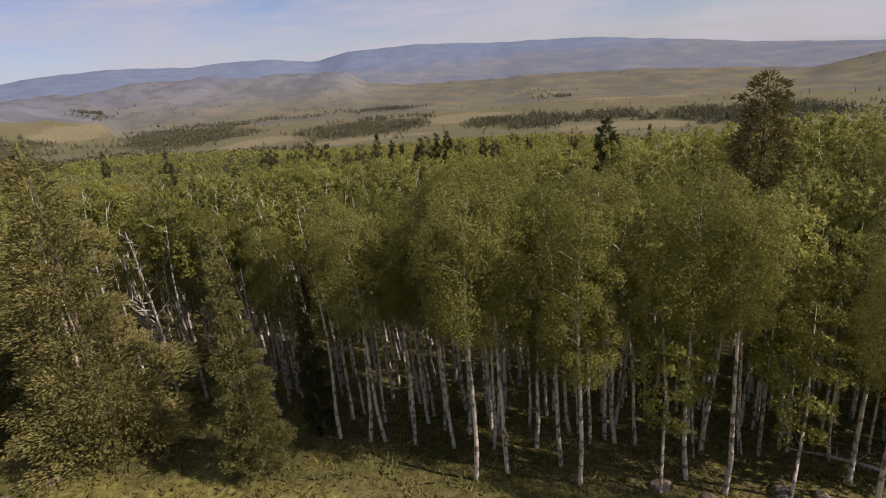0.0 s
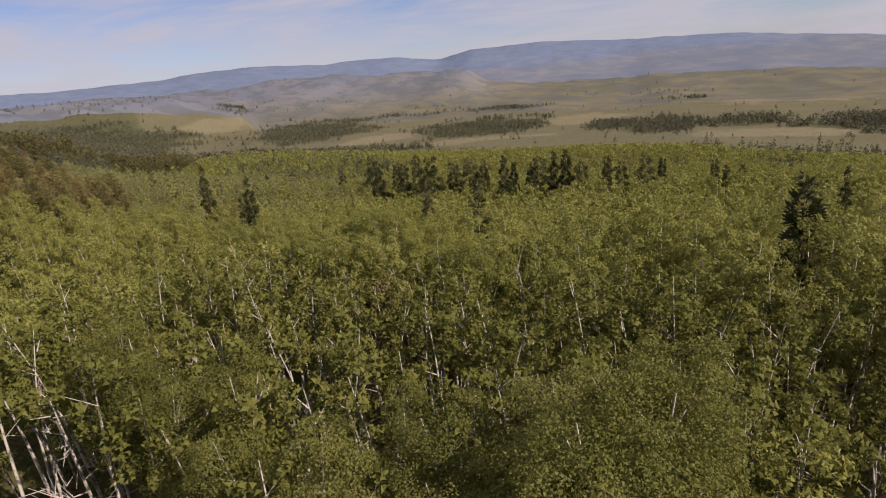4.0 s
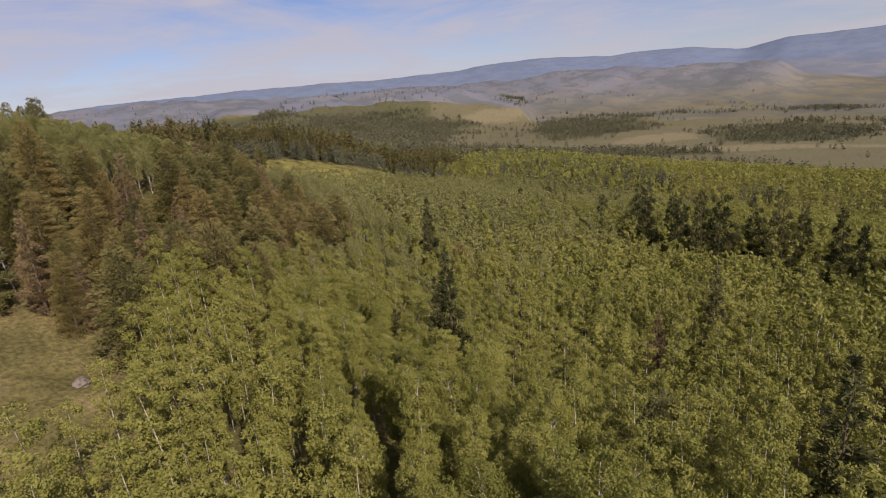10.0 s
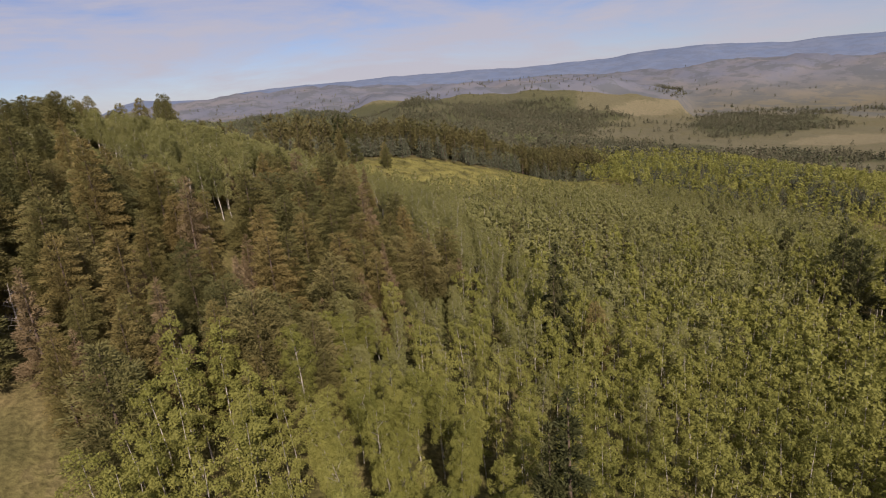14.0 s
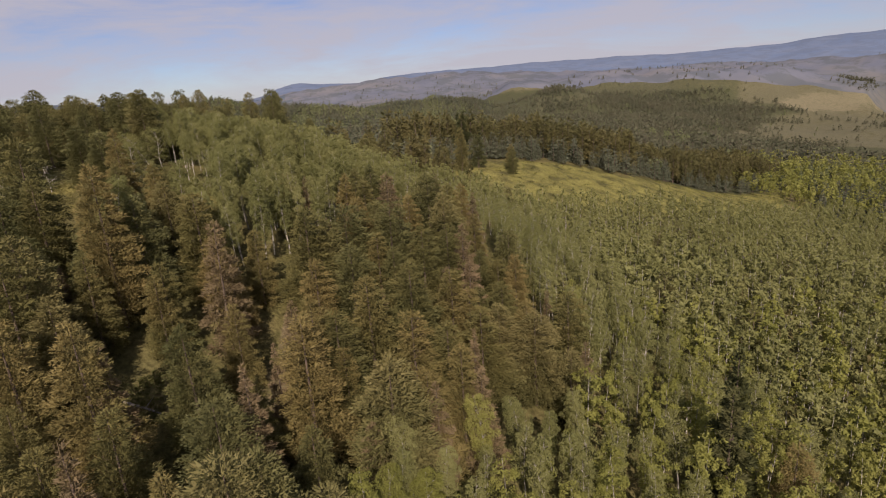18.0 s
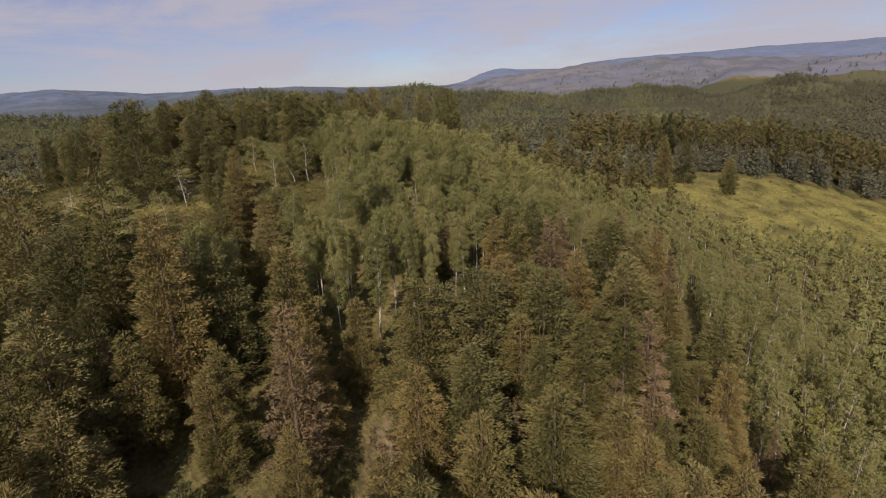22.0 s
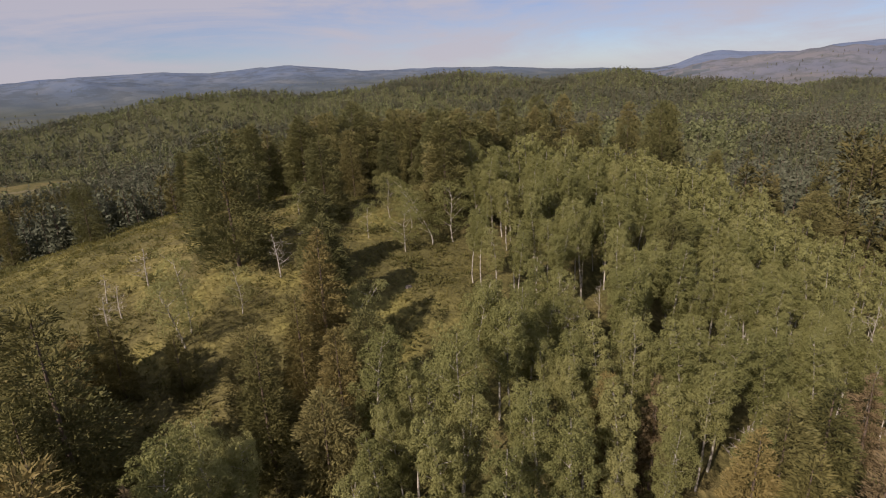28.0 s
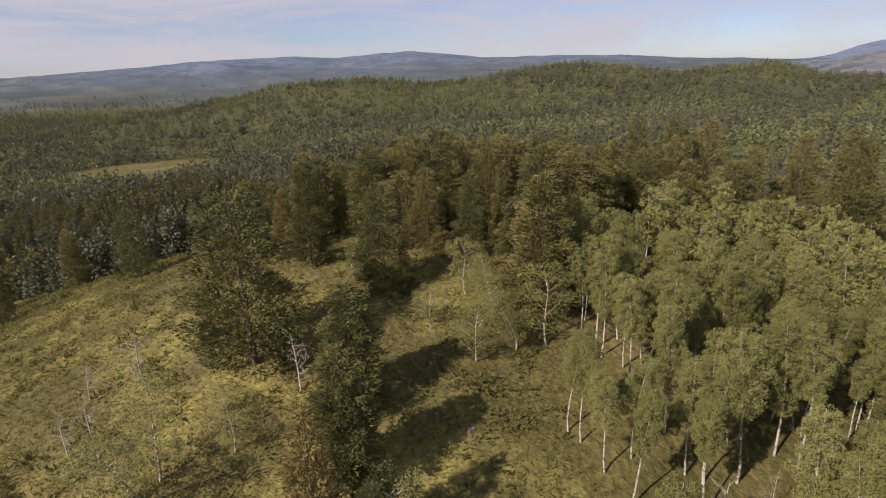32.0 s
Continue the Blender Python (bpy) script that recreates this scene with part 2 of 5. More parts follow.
# ridges that stand on it: range, breadth, and the crest's elevation by bearing
RIDGES = (
    (4680, 0.22, (-60, -40, -27, -14, -9, -4.7, 0, 6.5, 8.5, 9.6, 13.7, 18.7, 21, 27.5, 33, 35.5, 42, 57, 65, 69.6, 73.5, 79.5, 81, 83, 85.3, 93, 99.5, 106, 112, 116.5, 119, 122.5, 126, 130, 136, 147, 153),
     (-2.6, -2.35, -0.9, 0.2, 0.58, 0.97, 1.15, 1.08, 0.75, 0.55, 1.15, 1.25, 1.12, 1.6, 1.4, 1.15, 1.05, 1.17, 1.05, 0.9, 0.35, 0.8, 0.5, -0.3, -0.5, -0.2, 0.25, 0.4, 0.4, 0.85, 1.2, 0.95, 0.75, 0.95, 0.85, 0.15, -0.15)),
    (2700, 0.17, (-60, -41, -38.4, -36.2, -30, -10, 0, 4.5, 6.5, 9.5, 16, 24, 30, 35.5, 42, 50, 64.5, 71, 78, 84, 88.5, 95, 120, 128, 136, 145, 153),
     (-3.0, -3.2, -3.7, -4.26, -3.7, -3.0, -2.9, -2.2, -1.0, -0.6, -0.4, -0.05, -0.4, -0.2, -0.2, 0, 0.65, 0.55, 0.2, -0.8, -0.8, -1.5, -0.4, -0.3, 0.6, 0, -0.3)),
    (1800, 0.15, (26, 28.5, 32, 35, 39, 45, 49, 52, 55, 58.5, 61, 64), (-9, -2.4, -1.5, -0.95, -0.6, -0.2, -0.2, -0.5, -0.45, -0.45, -1.6, -9)),
    (1300, 0.12, (40, 43, 48, 53.3, 57, 59.5, 61.5, 66, 70.4, 74, 78), (-9, -3.9, -2.5, -1.3, -2.3, -3.2, -2.3, -1.5, -1.9, -2.5, -9)),
    (900, 0.20, (68, 72, 76, 82, 86.5, 89, 93.5, 97, 101, 107, 110, 116, 119, 130, 140, 153), (-9, -2.6, -1.8, -1.3, -0.5, -0.6, -0.95, -0.55, -0.2, -0.45, -1.0, -1.4, -1.2, -1.4, -3.2, -5)))
MID_X, MID_Y, MID_Z = -60.0, 80.0, 31.0


def wave(x, y, size, seed):
    """A cheap rolling relief, -1 to 1, without any noise table."""
    k = 2 * np.pi / size
    return (np.sin(k * (x * 0.8 + y * 0.6) + seed) * np.cos(k * (y * 0.9 - x * 0.35) * 0.83 + 2.1 * seed)
            + 0.5 * np.sin(k * 2.3 * (x * 0.3 - y * 0.95) + 3.7 * seed) * np.cos(k * 1.9 * (x * 0.9 + y * 0.2) + seed)) / 1.5


def dip(x, y):
    """How far the hollow below the aspen slope, and the fall of the land beyond it to the east and north, lie under the smooth lie of the hill."""
    hollow = np.interp(y, (85, 105, 130, 165, 210, 260, 320), (0, 2.8, 4.0, 5.5, 5.5, 2.5, 0)) * np.interp(x, (-118, -84), (0, 1))
    east = np.interp(x, (60, 100, 132, 170, 220), (0, 3, 9, 16, 22)) * np.interp(y, (60, 120), (0, 1))
    return hollow + east + np.interp(y, (250, 300, 345), (0, 4, 9)) * np.interp(x, (-150, -90), (0, 1))


def height(x, y):
    """The ground's height; takes numbers or arrays."""
    x, y = np.asarray(x, float), np.asarray(y, float)
    xn, yn = np.clip(x, -420, 220), np.clip(y, -150, 470)
    z = HILL_BASE + HILL_EAST * xn / 100 + HILL_NORTH * yn / 100
    for k, a in enumerate(HILLS):
        cx, cy = HILL_X0 + HILL_STEP * (k // HILL_ROWS), HILL_Y0 + HILL_STEP * (k % HILL_ROWS)
        z = z + a * np.exp(-((xn - cx) ** 2 + (yn - cy) ** 2) / (2 * HILL_WIDTH ** 2))
    z = z - dip(xn, yn)
    z = z + 0.35 * wave(x, y, 17, 0.3) + 0.16 * wave(x, y, 6.1, 1.7)
    r = np.hypot(x - MID_X, y - MID_Y)
    az = np.degrees(np.arctan2(-(x - MID_X), y - MID_Y))
    az = np.where(az < -130, az + 360, az)
    keys = sorted(DISTANCE)
    lr, lk = np.log(np.maximum(r, 450.0)), np.log(np.array(RANGE, float))
    el = np.zeros_like(r)
    tot = np.zeros_like(r)
    cols = [np.interp(lr, lk, DISTANCE[k]) for k in keys]
    f = np.interp(az, keys, range(len(keys)))
    for i, c in enumerate(cols):
        d = np.clip(1 - np.abs(f - i), 0, 1)
        d = d * d * (3 - 2 * d)
        el, tot = el + d * c, tot + d
    el = el / tot
    swell = np.zeros_like(r)
    for far, broad, bearing, crest in RIDGES:
        foot = np.interp(np.log(far), lk, range(len(RANGE)))
        k0, k1, u = int(foot), min(int(foot) + 1, len(RANGE) - 1), foot - int(foot)
        ground = np.interp(az, keys, [DISTANCE[k][k0] * (1 - u) + DISTANCE[k][k1] * u for k in keys])
        swell = swell + np.clip(np.interp(az, bearing, crest) - ground, 0, None) * np.exp(-(np.log(np.maximum(r, 1.0) / far) / broad) ** 2)
    el = el + swell * (1 + np.clip((3600 - r) / 800, 0, 1) * (0.12 * wave(x, y, 310, 0.6) + 0.08 * wave(x, y, 120, 1.4)))
    beyond = np.clip((-(x + 170) * 0.94 - (y - 20) * 0.34) / 75, 0, 1)
    turn = np.clip((az - 106) / 18, 0, 1)
    z = z - 28 * beyond * beyond * (3 - 2 * beyond) * turn * turn * (3 - 2 * turn)
    rough = np.clip((r - 380) / 900, 0, 1)
    el = el + rough * (0.20 * wave(x, y, 520, 0.9) + 0.12 * wave(x, y, 190, 2.2)) * np.clip(1.4 - r / 3800, 0.12, 1)
    el = el + np.clip((r - 2400) / 2000, 0, 1) * (0.07 * wave(az * 10, r * 0.2, 90, 0.4) + 0.05 * wave(az * 10, r * 0.2, 31, 1.1))
    zf = MID_Z + r * np.tan(np.radians(el))
    w = np.clip((r - 290) / 260, 0, 1)
    w = w * w * (3 - 2 * w)
    return z * (1 - w) + zf * w


def z_at(x, y):
    return float(height(x, y))


def raw_mesh(name, verts, faces, mats, smooth=False, slot=None):
    """A mesh from arrays; all faces have the same number of corners."""
    verts, faces = np.asarray(verts, np.float32), np.asarray(faces, np.int32)
    me = bpy.data.meshes.new(name)
    me.vertices.add(len(verts)); me.vertices.foreach_set("co", verts.ravel())
    k = faces.shape[1]
    me.loops.add(faces.size); me.loops.foreach_set("vertex_index", faces.ravel())
    me.polygons.add(len(faces))
    me.polygons.foreach_set("loop_start", np.arange(0, faces.size, k, dtype=np.int32))
    if smooth:
        me.polygons.foreach_set("use_smooth", np.ones(len(faces), bool))
    if slot is not None:
        me.polygons.foreach_set("material_index", np.asarray(slot, np.int32))
    for m in mats:
        me.materials.append(m)
    me.update(calc_edges=True)
    return me


def polar(x, y):
    """Bearing left of north and elevation in degrees of the ground at x, y, from the middle of the flight; and the range."""
    r = np.hypot(x - MID_X, y - MID_Y)
    az = np.degrees(np.arctan2(-(x - MID_X), y - MID_Y))
    return np.where(az < -130, az + 360, az), np.degrees(np.arctan2(height(x, y) - MID_Z, r)), r


def spots(az, el, ovals):
    """How deep (to 1) a place lies in the nearest of some ovals of bearing and elevation."""
    best = np.full(np.shape(az), -3.0)
    for a, e, ha, he in ovals:
        best = np.maximum(best, 1 - np.sqrt(((az - a) / ha) ** 2 + ((el - e) / he) ** 2))
    return best


FIELDS = [(31, -3.7, 4.2, 0.75), (15, -7.1, 3.8, 0.45), (6, -8.35, 9.0, 0.28), (-6.5, -6.8, 4.5, 0.6), (-25, -9.1, 7.0, 0.45), (139.5, -7.2, 7.5, 0.55),
          (57.3, -1.1, 3.0, 0.3), (-29, -5.4, 14.0, 0.8), (-2, -4.6, 8.0, 0.35), (20, -4.2, 3.0, 0.3)]
WOODS = [(22, -5.5, 6.5, 1.3), (4, -7.0, 7.5, 1.05), (17, -8.7, 9.0, 0.5), (-14, -8.0, 4.5, 1.0), (-21, -7.9, 5.0, 0.6), (-34, -8.3, 9.0, 1.2), (28.3, -1.9, 3.0, 0.6), (10.4, -4.5, 6.0, 0.45),
         (-16.7, -5.2, 4.2, 0.3), (-12, -4.5, 3.5, 0.3), (2, -4.9, 4.5, 0.35), (24, -2.6, 6.0, 0.4), (-9.5, -7.6, 3.0, 0.7), (36, -4.2, 4.0, 0.7), (53.7, -1.6, 2.2, 0.4), (38, -7.6, 9, 0.9), (30, -9.2, 12, 0.9),
         (44, -4.8, 11, 1.8), (67, -2.1, 5.5, 0.7), (42, -2.6, 4.0, 0.5), (132, -3.9, 18, 2.0), (152, -9.2, 7.3, 1.6), (104, -3.8, 28, 2.8), (85, -4.6, 11, 3.0), (46, -3.5, 9, 1.2)]


def ground_mat():
    """Summer grass that turns to straw in the fields and to bare earth on the trails; both come from the sheet's own masks."""
    m, n, l, b = make_mat("meadow_ground")
    geo = n.new("ShaderNodeNewGeometry")
    big, mid, fine = (noise_node(n, l, geo.outputs["Position"], k, d) for k, d in ((0.011, 4), (0.16, 5), (1.9, 6)))
    r1 = ramp(n, [(0.35, (0.082, 0.078, 0.028)), (0.52, (0.125, 0.112, 0.042)), (0.68, (0.180, 0.148, 0.070))])
    r2 = ramp(n, [(0.34, (0.060, 0.062, 0.020)), (0.50, (0.115, 0.105, 0.038)), (0.66, (0.185, 0.150, 0.064))])
    mix = n.new("ShaderNodeMix"); mix.data_type = "RGBA"; mix.inputs["Factor"].default_value = 0.6
    l.new(big.outputs["Fac"], r1.inputs["Fac"]); l.new(mid.outputs["Fac"], r2.inputs["Fac"])
    l.new(r1.outputs["Color"], mix.inputs["A"]); l.new(r2.outputs["Color"], mix.inputs["B"])
    last = mix.outputs["Result"]
    # The woodland tone: dark cover between trees, their shade put into the colour.
    for name, colour in (("sage", (0.132, 0.124, 0.074)), ("straw", (0.196, 0.174, 0.102)), ("lush", (0.235, 0.220, 0.062)), ("earth", (0.200, 0.155, 0.090)), ("woodland_shade", (0.066, 0.072, 0.034))):
        at, mk = n.new("ShaderNodeAttribute"), n.new("ShaderNodeMix")
        at.attribute_name = name
        mk.data_type = "RGBA"; mk.inputs["B"].default_value = (*colour, 1)
        edge = n.new("ShaderNodeMath"); edge.operation = "MULTIPLY_ADD"; edge.inputs[1].default_value = 0.9
        ev = ramp(n, [(0.62, (0, 0, 0)), (0.85, (0.85, 0.85, 0.85))])
        l.new(mid.outputs["Fac"], edge.inputs[0]); l.new(at.outputs["Fac"], edge.inputs[2]); l.new(edge.outputs[0], ev.inputs["Fac"])
        l.new(ev.outputs["Color"], mk.inputs["Factor"]); l.new(last, mk.inputs["A"])
        last = mk.outputs["Result"]
    r3 = ramp(n, [(0.3, (0.55, 0.55, 0.55)), (0.7, (1.3, 1.3, 1.3))])
    l.new(fine.outputs["Fac"], r3.inputs["Fac"])
    mul = n.new("ShaderNodeMix"); mul.data_type = "RGBA"; mul.blend_type = "MULTIPLY"; mul.inputs["Factor"].default_value = 1.0
    l.new(last, mul.inputs["A"]); l.new(r3.outputs["Color"], mul.inputs["B"])
    l.new(mul.outputs["Result"], b.inputs["Base Color"])
    b.inputs["Roughness"].default_value = 0.95
    b.inputs["Specular IOR Level"].default_value = 0.1
    bump = n.new("ShaderNodeBump"); bump.inputs["Strength"].default_value = 0.8; bump.inputs["Distance"].default_value = 0.3
    l.new(fine.outputs["Fac"], bump.inputs["Height"]); l.new(bump.outputs["Normal"], b.inputs["Normal"])
    return m


def hazed_hills_mat(name, low, high, z0, z1, trees):
    """Far slopes in broad patches: growth low down, blue air haze painted in higher up, groves of trees strewn over
    them.
    """
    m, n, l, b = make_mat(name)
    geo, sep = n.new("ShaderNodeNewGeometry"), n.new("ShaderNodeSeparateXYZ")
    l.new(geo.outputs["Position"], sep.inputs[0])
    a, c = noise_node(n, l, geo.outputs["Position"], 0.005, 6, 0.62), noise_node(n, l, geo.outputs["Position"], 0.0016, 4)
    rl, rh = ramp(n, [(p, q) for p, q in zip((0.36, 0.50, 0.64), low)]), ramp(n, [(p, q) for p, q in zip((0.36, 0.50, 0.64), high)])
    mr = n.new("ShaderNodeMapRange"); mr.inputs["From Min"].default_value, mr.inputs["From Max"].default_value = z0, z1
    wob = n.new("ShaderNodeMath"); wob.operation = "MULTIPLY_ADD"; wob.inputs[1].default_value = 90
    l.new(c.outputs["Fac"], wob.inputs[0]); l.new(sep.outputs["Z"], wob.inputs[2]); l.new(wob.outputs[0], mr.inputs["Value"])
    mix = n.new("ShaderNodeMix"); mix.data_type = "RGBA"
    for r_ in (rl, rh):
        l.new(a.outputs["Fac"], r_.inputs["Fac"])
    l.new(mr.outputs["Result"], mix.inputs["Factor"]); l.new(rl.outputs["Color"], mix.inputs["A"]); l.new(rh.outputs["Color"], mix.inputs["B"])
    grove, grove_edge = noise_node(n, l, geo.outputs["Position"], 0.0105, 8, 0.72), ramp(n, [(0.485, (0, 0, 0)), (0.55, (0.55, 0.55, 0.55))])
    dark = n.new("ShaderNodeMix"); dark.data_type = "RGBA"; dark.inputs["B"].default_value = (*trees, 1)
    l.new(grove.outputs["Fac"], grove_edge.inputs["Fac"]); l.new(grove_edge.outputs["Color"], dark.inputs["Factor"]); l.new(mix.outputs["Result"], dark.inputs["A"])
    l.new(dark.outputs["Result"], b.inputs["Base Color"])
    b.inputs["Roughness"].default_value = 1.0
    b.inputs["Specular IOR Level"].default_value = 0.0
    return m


GROUND_MAT = ground_mat()
# Lavender and blue ramp colours carry distance haze; mountains throughout, hills higher up.
SAGE_MAT = hazed_hills_mat("sage_hills_hazed", ((0.112, 0.112, 0.082), (0.138, 0.130, 0.090), (0.164, 0.148, 0.098)), ((0.128, 0.142, 0.174), (0.144, 0.154, 0.178), (0.166, 0.166, 0.172)), -75, 35, (0.090, 0.104, 0.106))
FOREST_HILLS = hazed_hills_mat("dark_wooded_ridges_hazed", ((0.060, 0.074, 0.064), (0.080, 0.092, 0.078), (0.115, 0.120, 0.096)), ((0.100, 0.138, 0.205), (0.115, 0.152, 0.212), (0.138, 0.168, 0.212)), 0, 110, (0.074, 0.092, 0.104))
MOUNTAIN_MAT = hazed_hills_mat("haze_blue_mountain_slopes", ((0.124, 0.148, 0.186), (0.150, 0.166, 0.192), (0.182, 0.186, 0.196)), ((0.124, 0.168, 0.248), (0.136, 0.178, 0.252), (0.150, 0.186, 0.250)), -20, 60, (0.118, 0.148, 0.200))
N_AZ = 500
radii = [0.0]
while radii[-1] < 4850:
    radii.append(radii[-1] + max(2.0, radii[-1] * 0.0150))
radii[0] = 0.01   # the sheet closes at its middle
radii = np.array(radii)


def inside(x, y, poly):
    x, y = np.asarray(x, float), np.asarray(y, float)
    hit = np.zeros(x.shape, bool)
    for (ax, ay), (bx, by) in zip(poly, poly[1:] + poly[:1]):
        if ay != by:
            hit ^= ((ay > y) != (by > y)) & (x < (bx - ax) * (y - ay) / (by - ay) + ax)
    return hit


CLEARING = [(-146, 91), (-141.5, 89.5), (-138.5, 93), (-133, 96.5), (-127, 94), (-123, 88), (-113, 85), (-110, 70), (-112, 40), (-118, 4), (-136, -30), (-158, -14), (-164, 14), (-162, 34), (-160, 66), (-166, 76), (-152, 82)]
YELLOW_MEADOW = [(-216, 172), (-220, 200), (-214, 222), (-208, 238), (-222, 275), (-230, 306), (-236, 341), (-244, 388), (-238, 392), (-192, 332), (-179, 276), (-171, 236), (-169, 208), (-167, 180), (-165, 161), (-176, 153), (-198, 158)]
LOW_MEADOW = [(-50, 44), (-50, 66), (-59, 73), (-70, 76.5), (-76, 75), (-81, 67), (-80, 44)]
TRAIL = [(-85, 87), (-92, 91), (-110, 99.5), (-110, 102), (-91, 94), (-84, 89.5)]
FAR_TRAIL = [(-200, 322), (-262, 412), (-258, 416), (-196, 324)]
CONIFER_SLOPE = [(-78, 78), (-68, 90), (-82, 104), (-90, 130), (-132, 136), (-136, 122), (-124, 112), (-119, 105), (-112, 95), (-108, 81), (-106, 62), (-104, 42), (-82, 42), (-81, 68)]
ASPEN_DOME = [(-122, 92), (-126, 106), (-140, 124), (-164, 134), (-188, 118), (-180, 94), (-165, 88), (-152, 84), (-146, 93), (-136, 95)]
CONIFER_BAND = [(-204, 152), (-224, 176), (-228, 205), (-222, 224), (-216, 240), (-230, 275), (-238, 306), (-244, 341), (-254, 392), (-290, 400), (-300, 330), (-290, 240), (-268, 194), (-221, 144)]
PINE_ROW = [(-68, 208), (-44, 190), (-8, 178), (38, 160), (64, 160), (64, 170), (32, 182), (-8, 194), (-48, 210), (-70, 216)]
GLADE = [(-97, 79), (-96.5, 91), (-92, 92.5), (-90.5, 84), (-92, 79)]
OPEN = (CLEARING, YELLOW_MEADOW, LOW_MEADOW, TRAIL, FAR_TRAIL, GLADE)


def ring_sheet(name, rr, mat, masks=False, wooded=None):
    ang = np.linspace(0, 2 * np.pi, N_AZ, endpoint=False)
    px, py = MID_X + rr[:, None] * np.cos(ang), MID_Y + rr[:, None] * np.sin(ang)
    v = np.stack([px, py, height(px, py)], -1).reshape(-1, 3)
    i, j = np.meshgrid(np.arange(len(rr) - 1), np.arange(N_AZ), indexing="ij")
    jn = (j + 1) % N_AZ
    f = np.stack([i * N_AZ + j, (i + 1) * N_AZ + j, (i + 1) * N_AZ + jn, i * N_AZ + jn], -1).reshape(-1, 4)
    slot = None
    if wooded:
        c = v[f].mean(1)
        az, el, r = polar(c[:, 0], c[:, 1])
        slot = (az + 5 * wave(c[:, 0], c[:, 1], 500, 1.3) + 3 * wave(c[:, 0], c[:, 1], 140, 0.3) > 84).astype(int)
    me = raw_mesh(name, v, f, [mat, wooded] if wooded else [mat], smooth=True, slot=slot)
    if masks:
        x, y = v[:, 0], v[:, 1]
        az, el, r = polar(x, y)
        straw = np.clip(spots(az, el, FIELDS) * 1.6 + 0.25 - 1.1 * (az > 38) + 0.55 * wave(x, y, 210, 0.8) + 0.3 * wave(x, y, 70, 2.0), 0, 0.42) * (r > 330)
        straw = np.maximum(straw, 0.04 * inside(x, y, CLEARING))
        lush = 0.30 * inside(x, y, YELLOW_MEADOW) + 0.18 * inside(x, y, CLEARING) + 0.2 * inside(x, y, GLADE) + 0.45 * np.clip((31 - y + 3 * wave(x, y, 40, 0.7)) / 6, 0, 1) * np.clip((y + 140) / 60, 0, 1) * np.clip((x + 64 + 12 * wave(x, y, 60, 0.5)) / 24, 0, 1) * np.where(y < 22, 1, np.clip((-3 - x) / 5, 0, 1)) * (x < 90)
        earth = 0.22 * inside(x, y, GLADE) + 0.34 * (inside(x, y, TRAIL) | inside(x, y, FAR_TRAIL)) + 0.16 * inside(x, y, LOW_MEADOW)
        sage = 0.42 * np.clip((r - 420) / 300, 0, 1) * np.clip((82 - az) / 8, 0, 1) + 0.1 * wave(x, y, 330, 0.2) * (r > 420)
        woodland_shade = 0.45 * ((az > 56) & (r > 300)) + 0.32 * ((az > 38) & (az <= 56) & (r >= 900)) + 0.45 * ((az > 24) & (az <= 56) & (r > 260) & (r < 900)) + 0.45 * np.clip(spots(az, el, WOODS) * 3, 0, 1) * (r > 300)
        # The floor under the front aspens is darkened too, for their crowns' shade.
        woodland_shade = np.maximum(woodland_shade, 0.22 * ((x > -20) & (x < 60) & (y > 26) & (y < 70))) * (1 - np.clip(spots(az, el, FIELDS) * 5, 0, 1)) * ~inside(x, y, YELLOW_MEADOW)
        for key, val in (("sage", sage), ("straw", straw), ("lush", lush), ("earth", earth), ("woodland_shade", woodland_shade)):
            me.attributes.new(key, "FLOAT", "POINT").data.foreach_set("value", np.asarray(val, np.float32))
    return new(name, me)


edge_a, edge_b = int(np.searchsorted(radii, 1650)), int(np.searchsorted(radii, 3100))
tagged(ring_sheet("ground", radii[:edge_a + 1], GROUND_MAT, True), "rolling grassy hills and valley floor in late summer", "ground", kind="structure")
tagged(ring_sheet("backdrop_hills", radii[edge_a:edge_b + 1], SAGE_MAT, wooded=FOREST_HILLS), "distant tan and grey sagebrush hills, haze painted in higher up", "hills", kind="structure")
tagged(ring_sheet("backdrop_mountains", radii[edge_b:], MOUNTAIN_MAT, wooded=FOREST_HILLS), "mountain ridges on the horizon, haze painted in as blue", "mountains", kind="structure")

# ---- trees ----
rng = np.random.default_rng(7)


def tube(points, radius, sides):
    """Rings of a tapered limb through points; triangles."""
    points = np.asarray(points, float)
    n = len(points)
    way = np.gradient(points, axis=0)
    way /= np.linalg.norm(way, axis=1)[:, None]
    side = np.cross(way, (0.31, 0.87, 0.17)); side /= np.linalg.norm(side, axis=1)[:, None]
    up = np.cross(way, side)
    a = np.linspace(0, 2 * np.pi, sides, endpoint=False)
    ring = points[:, None] + np.asarray(radius)[:, None, None] * (np.cos(a)[None, :, None] * side[:, None] + np.sin(a)[None, :, None] * up[:, None])
    i, j = np.meshgrid(np.arange(n - 1), np.arange(sides), indexing="ij")
    k = (j + 1) % sides
    q = np.stack([i * sides + j, i * sides + k, (i + 1) * sides + k, (i + 1) * sides + j], -1).reshape(-1, 4)
    return ring.reshape(-1, 3), np.concatenate([q[:, [0, 1, 2]], q[:, [0, 2, 3]]])


def join(pieces):
    vs, fs, n = [], [], 0
    for v, f in pieces:
        vs.append(v); fs.append(f + n); n += len(v)
    return np.concatenate(vs), np.concatenate(fs)


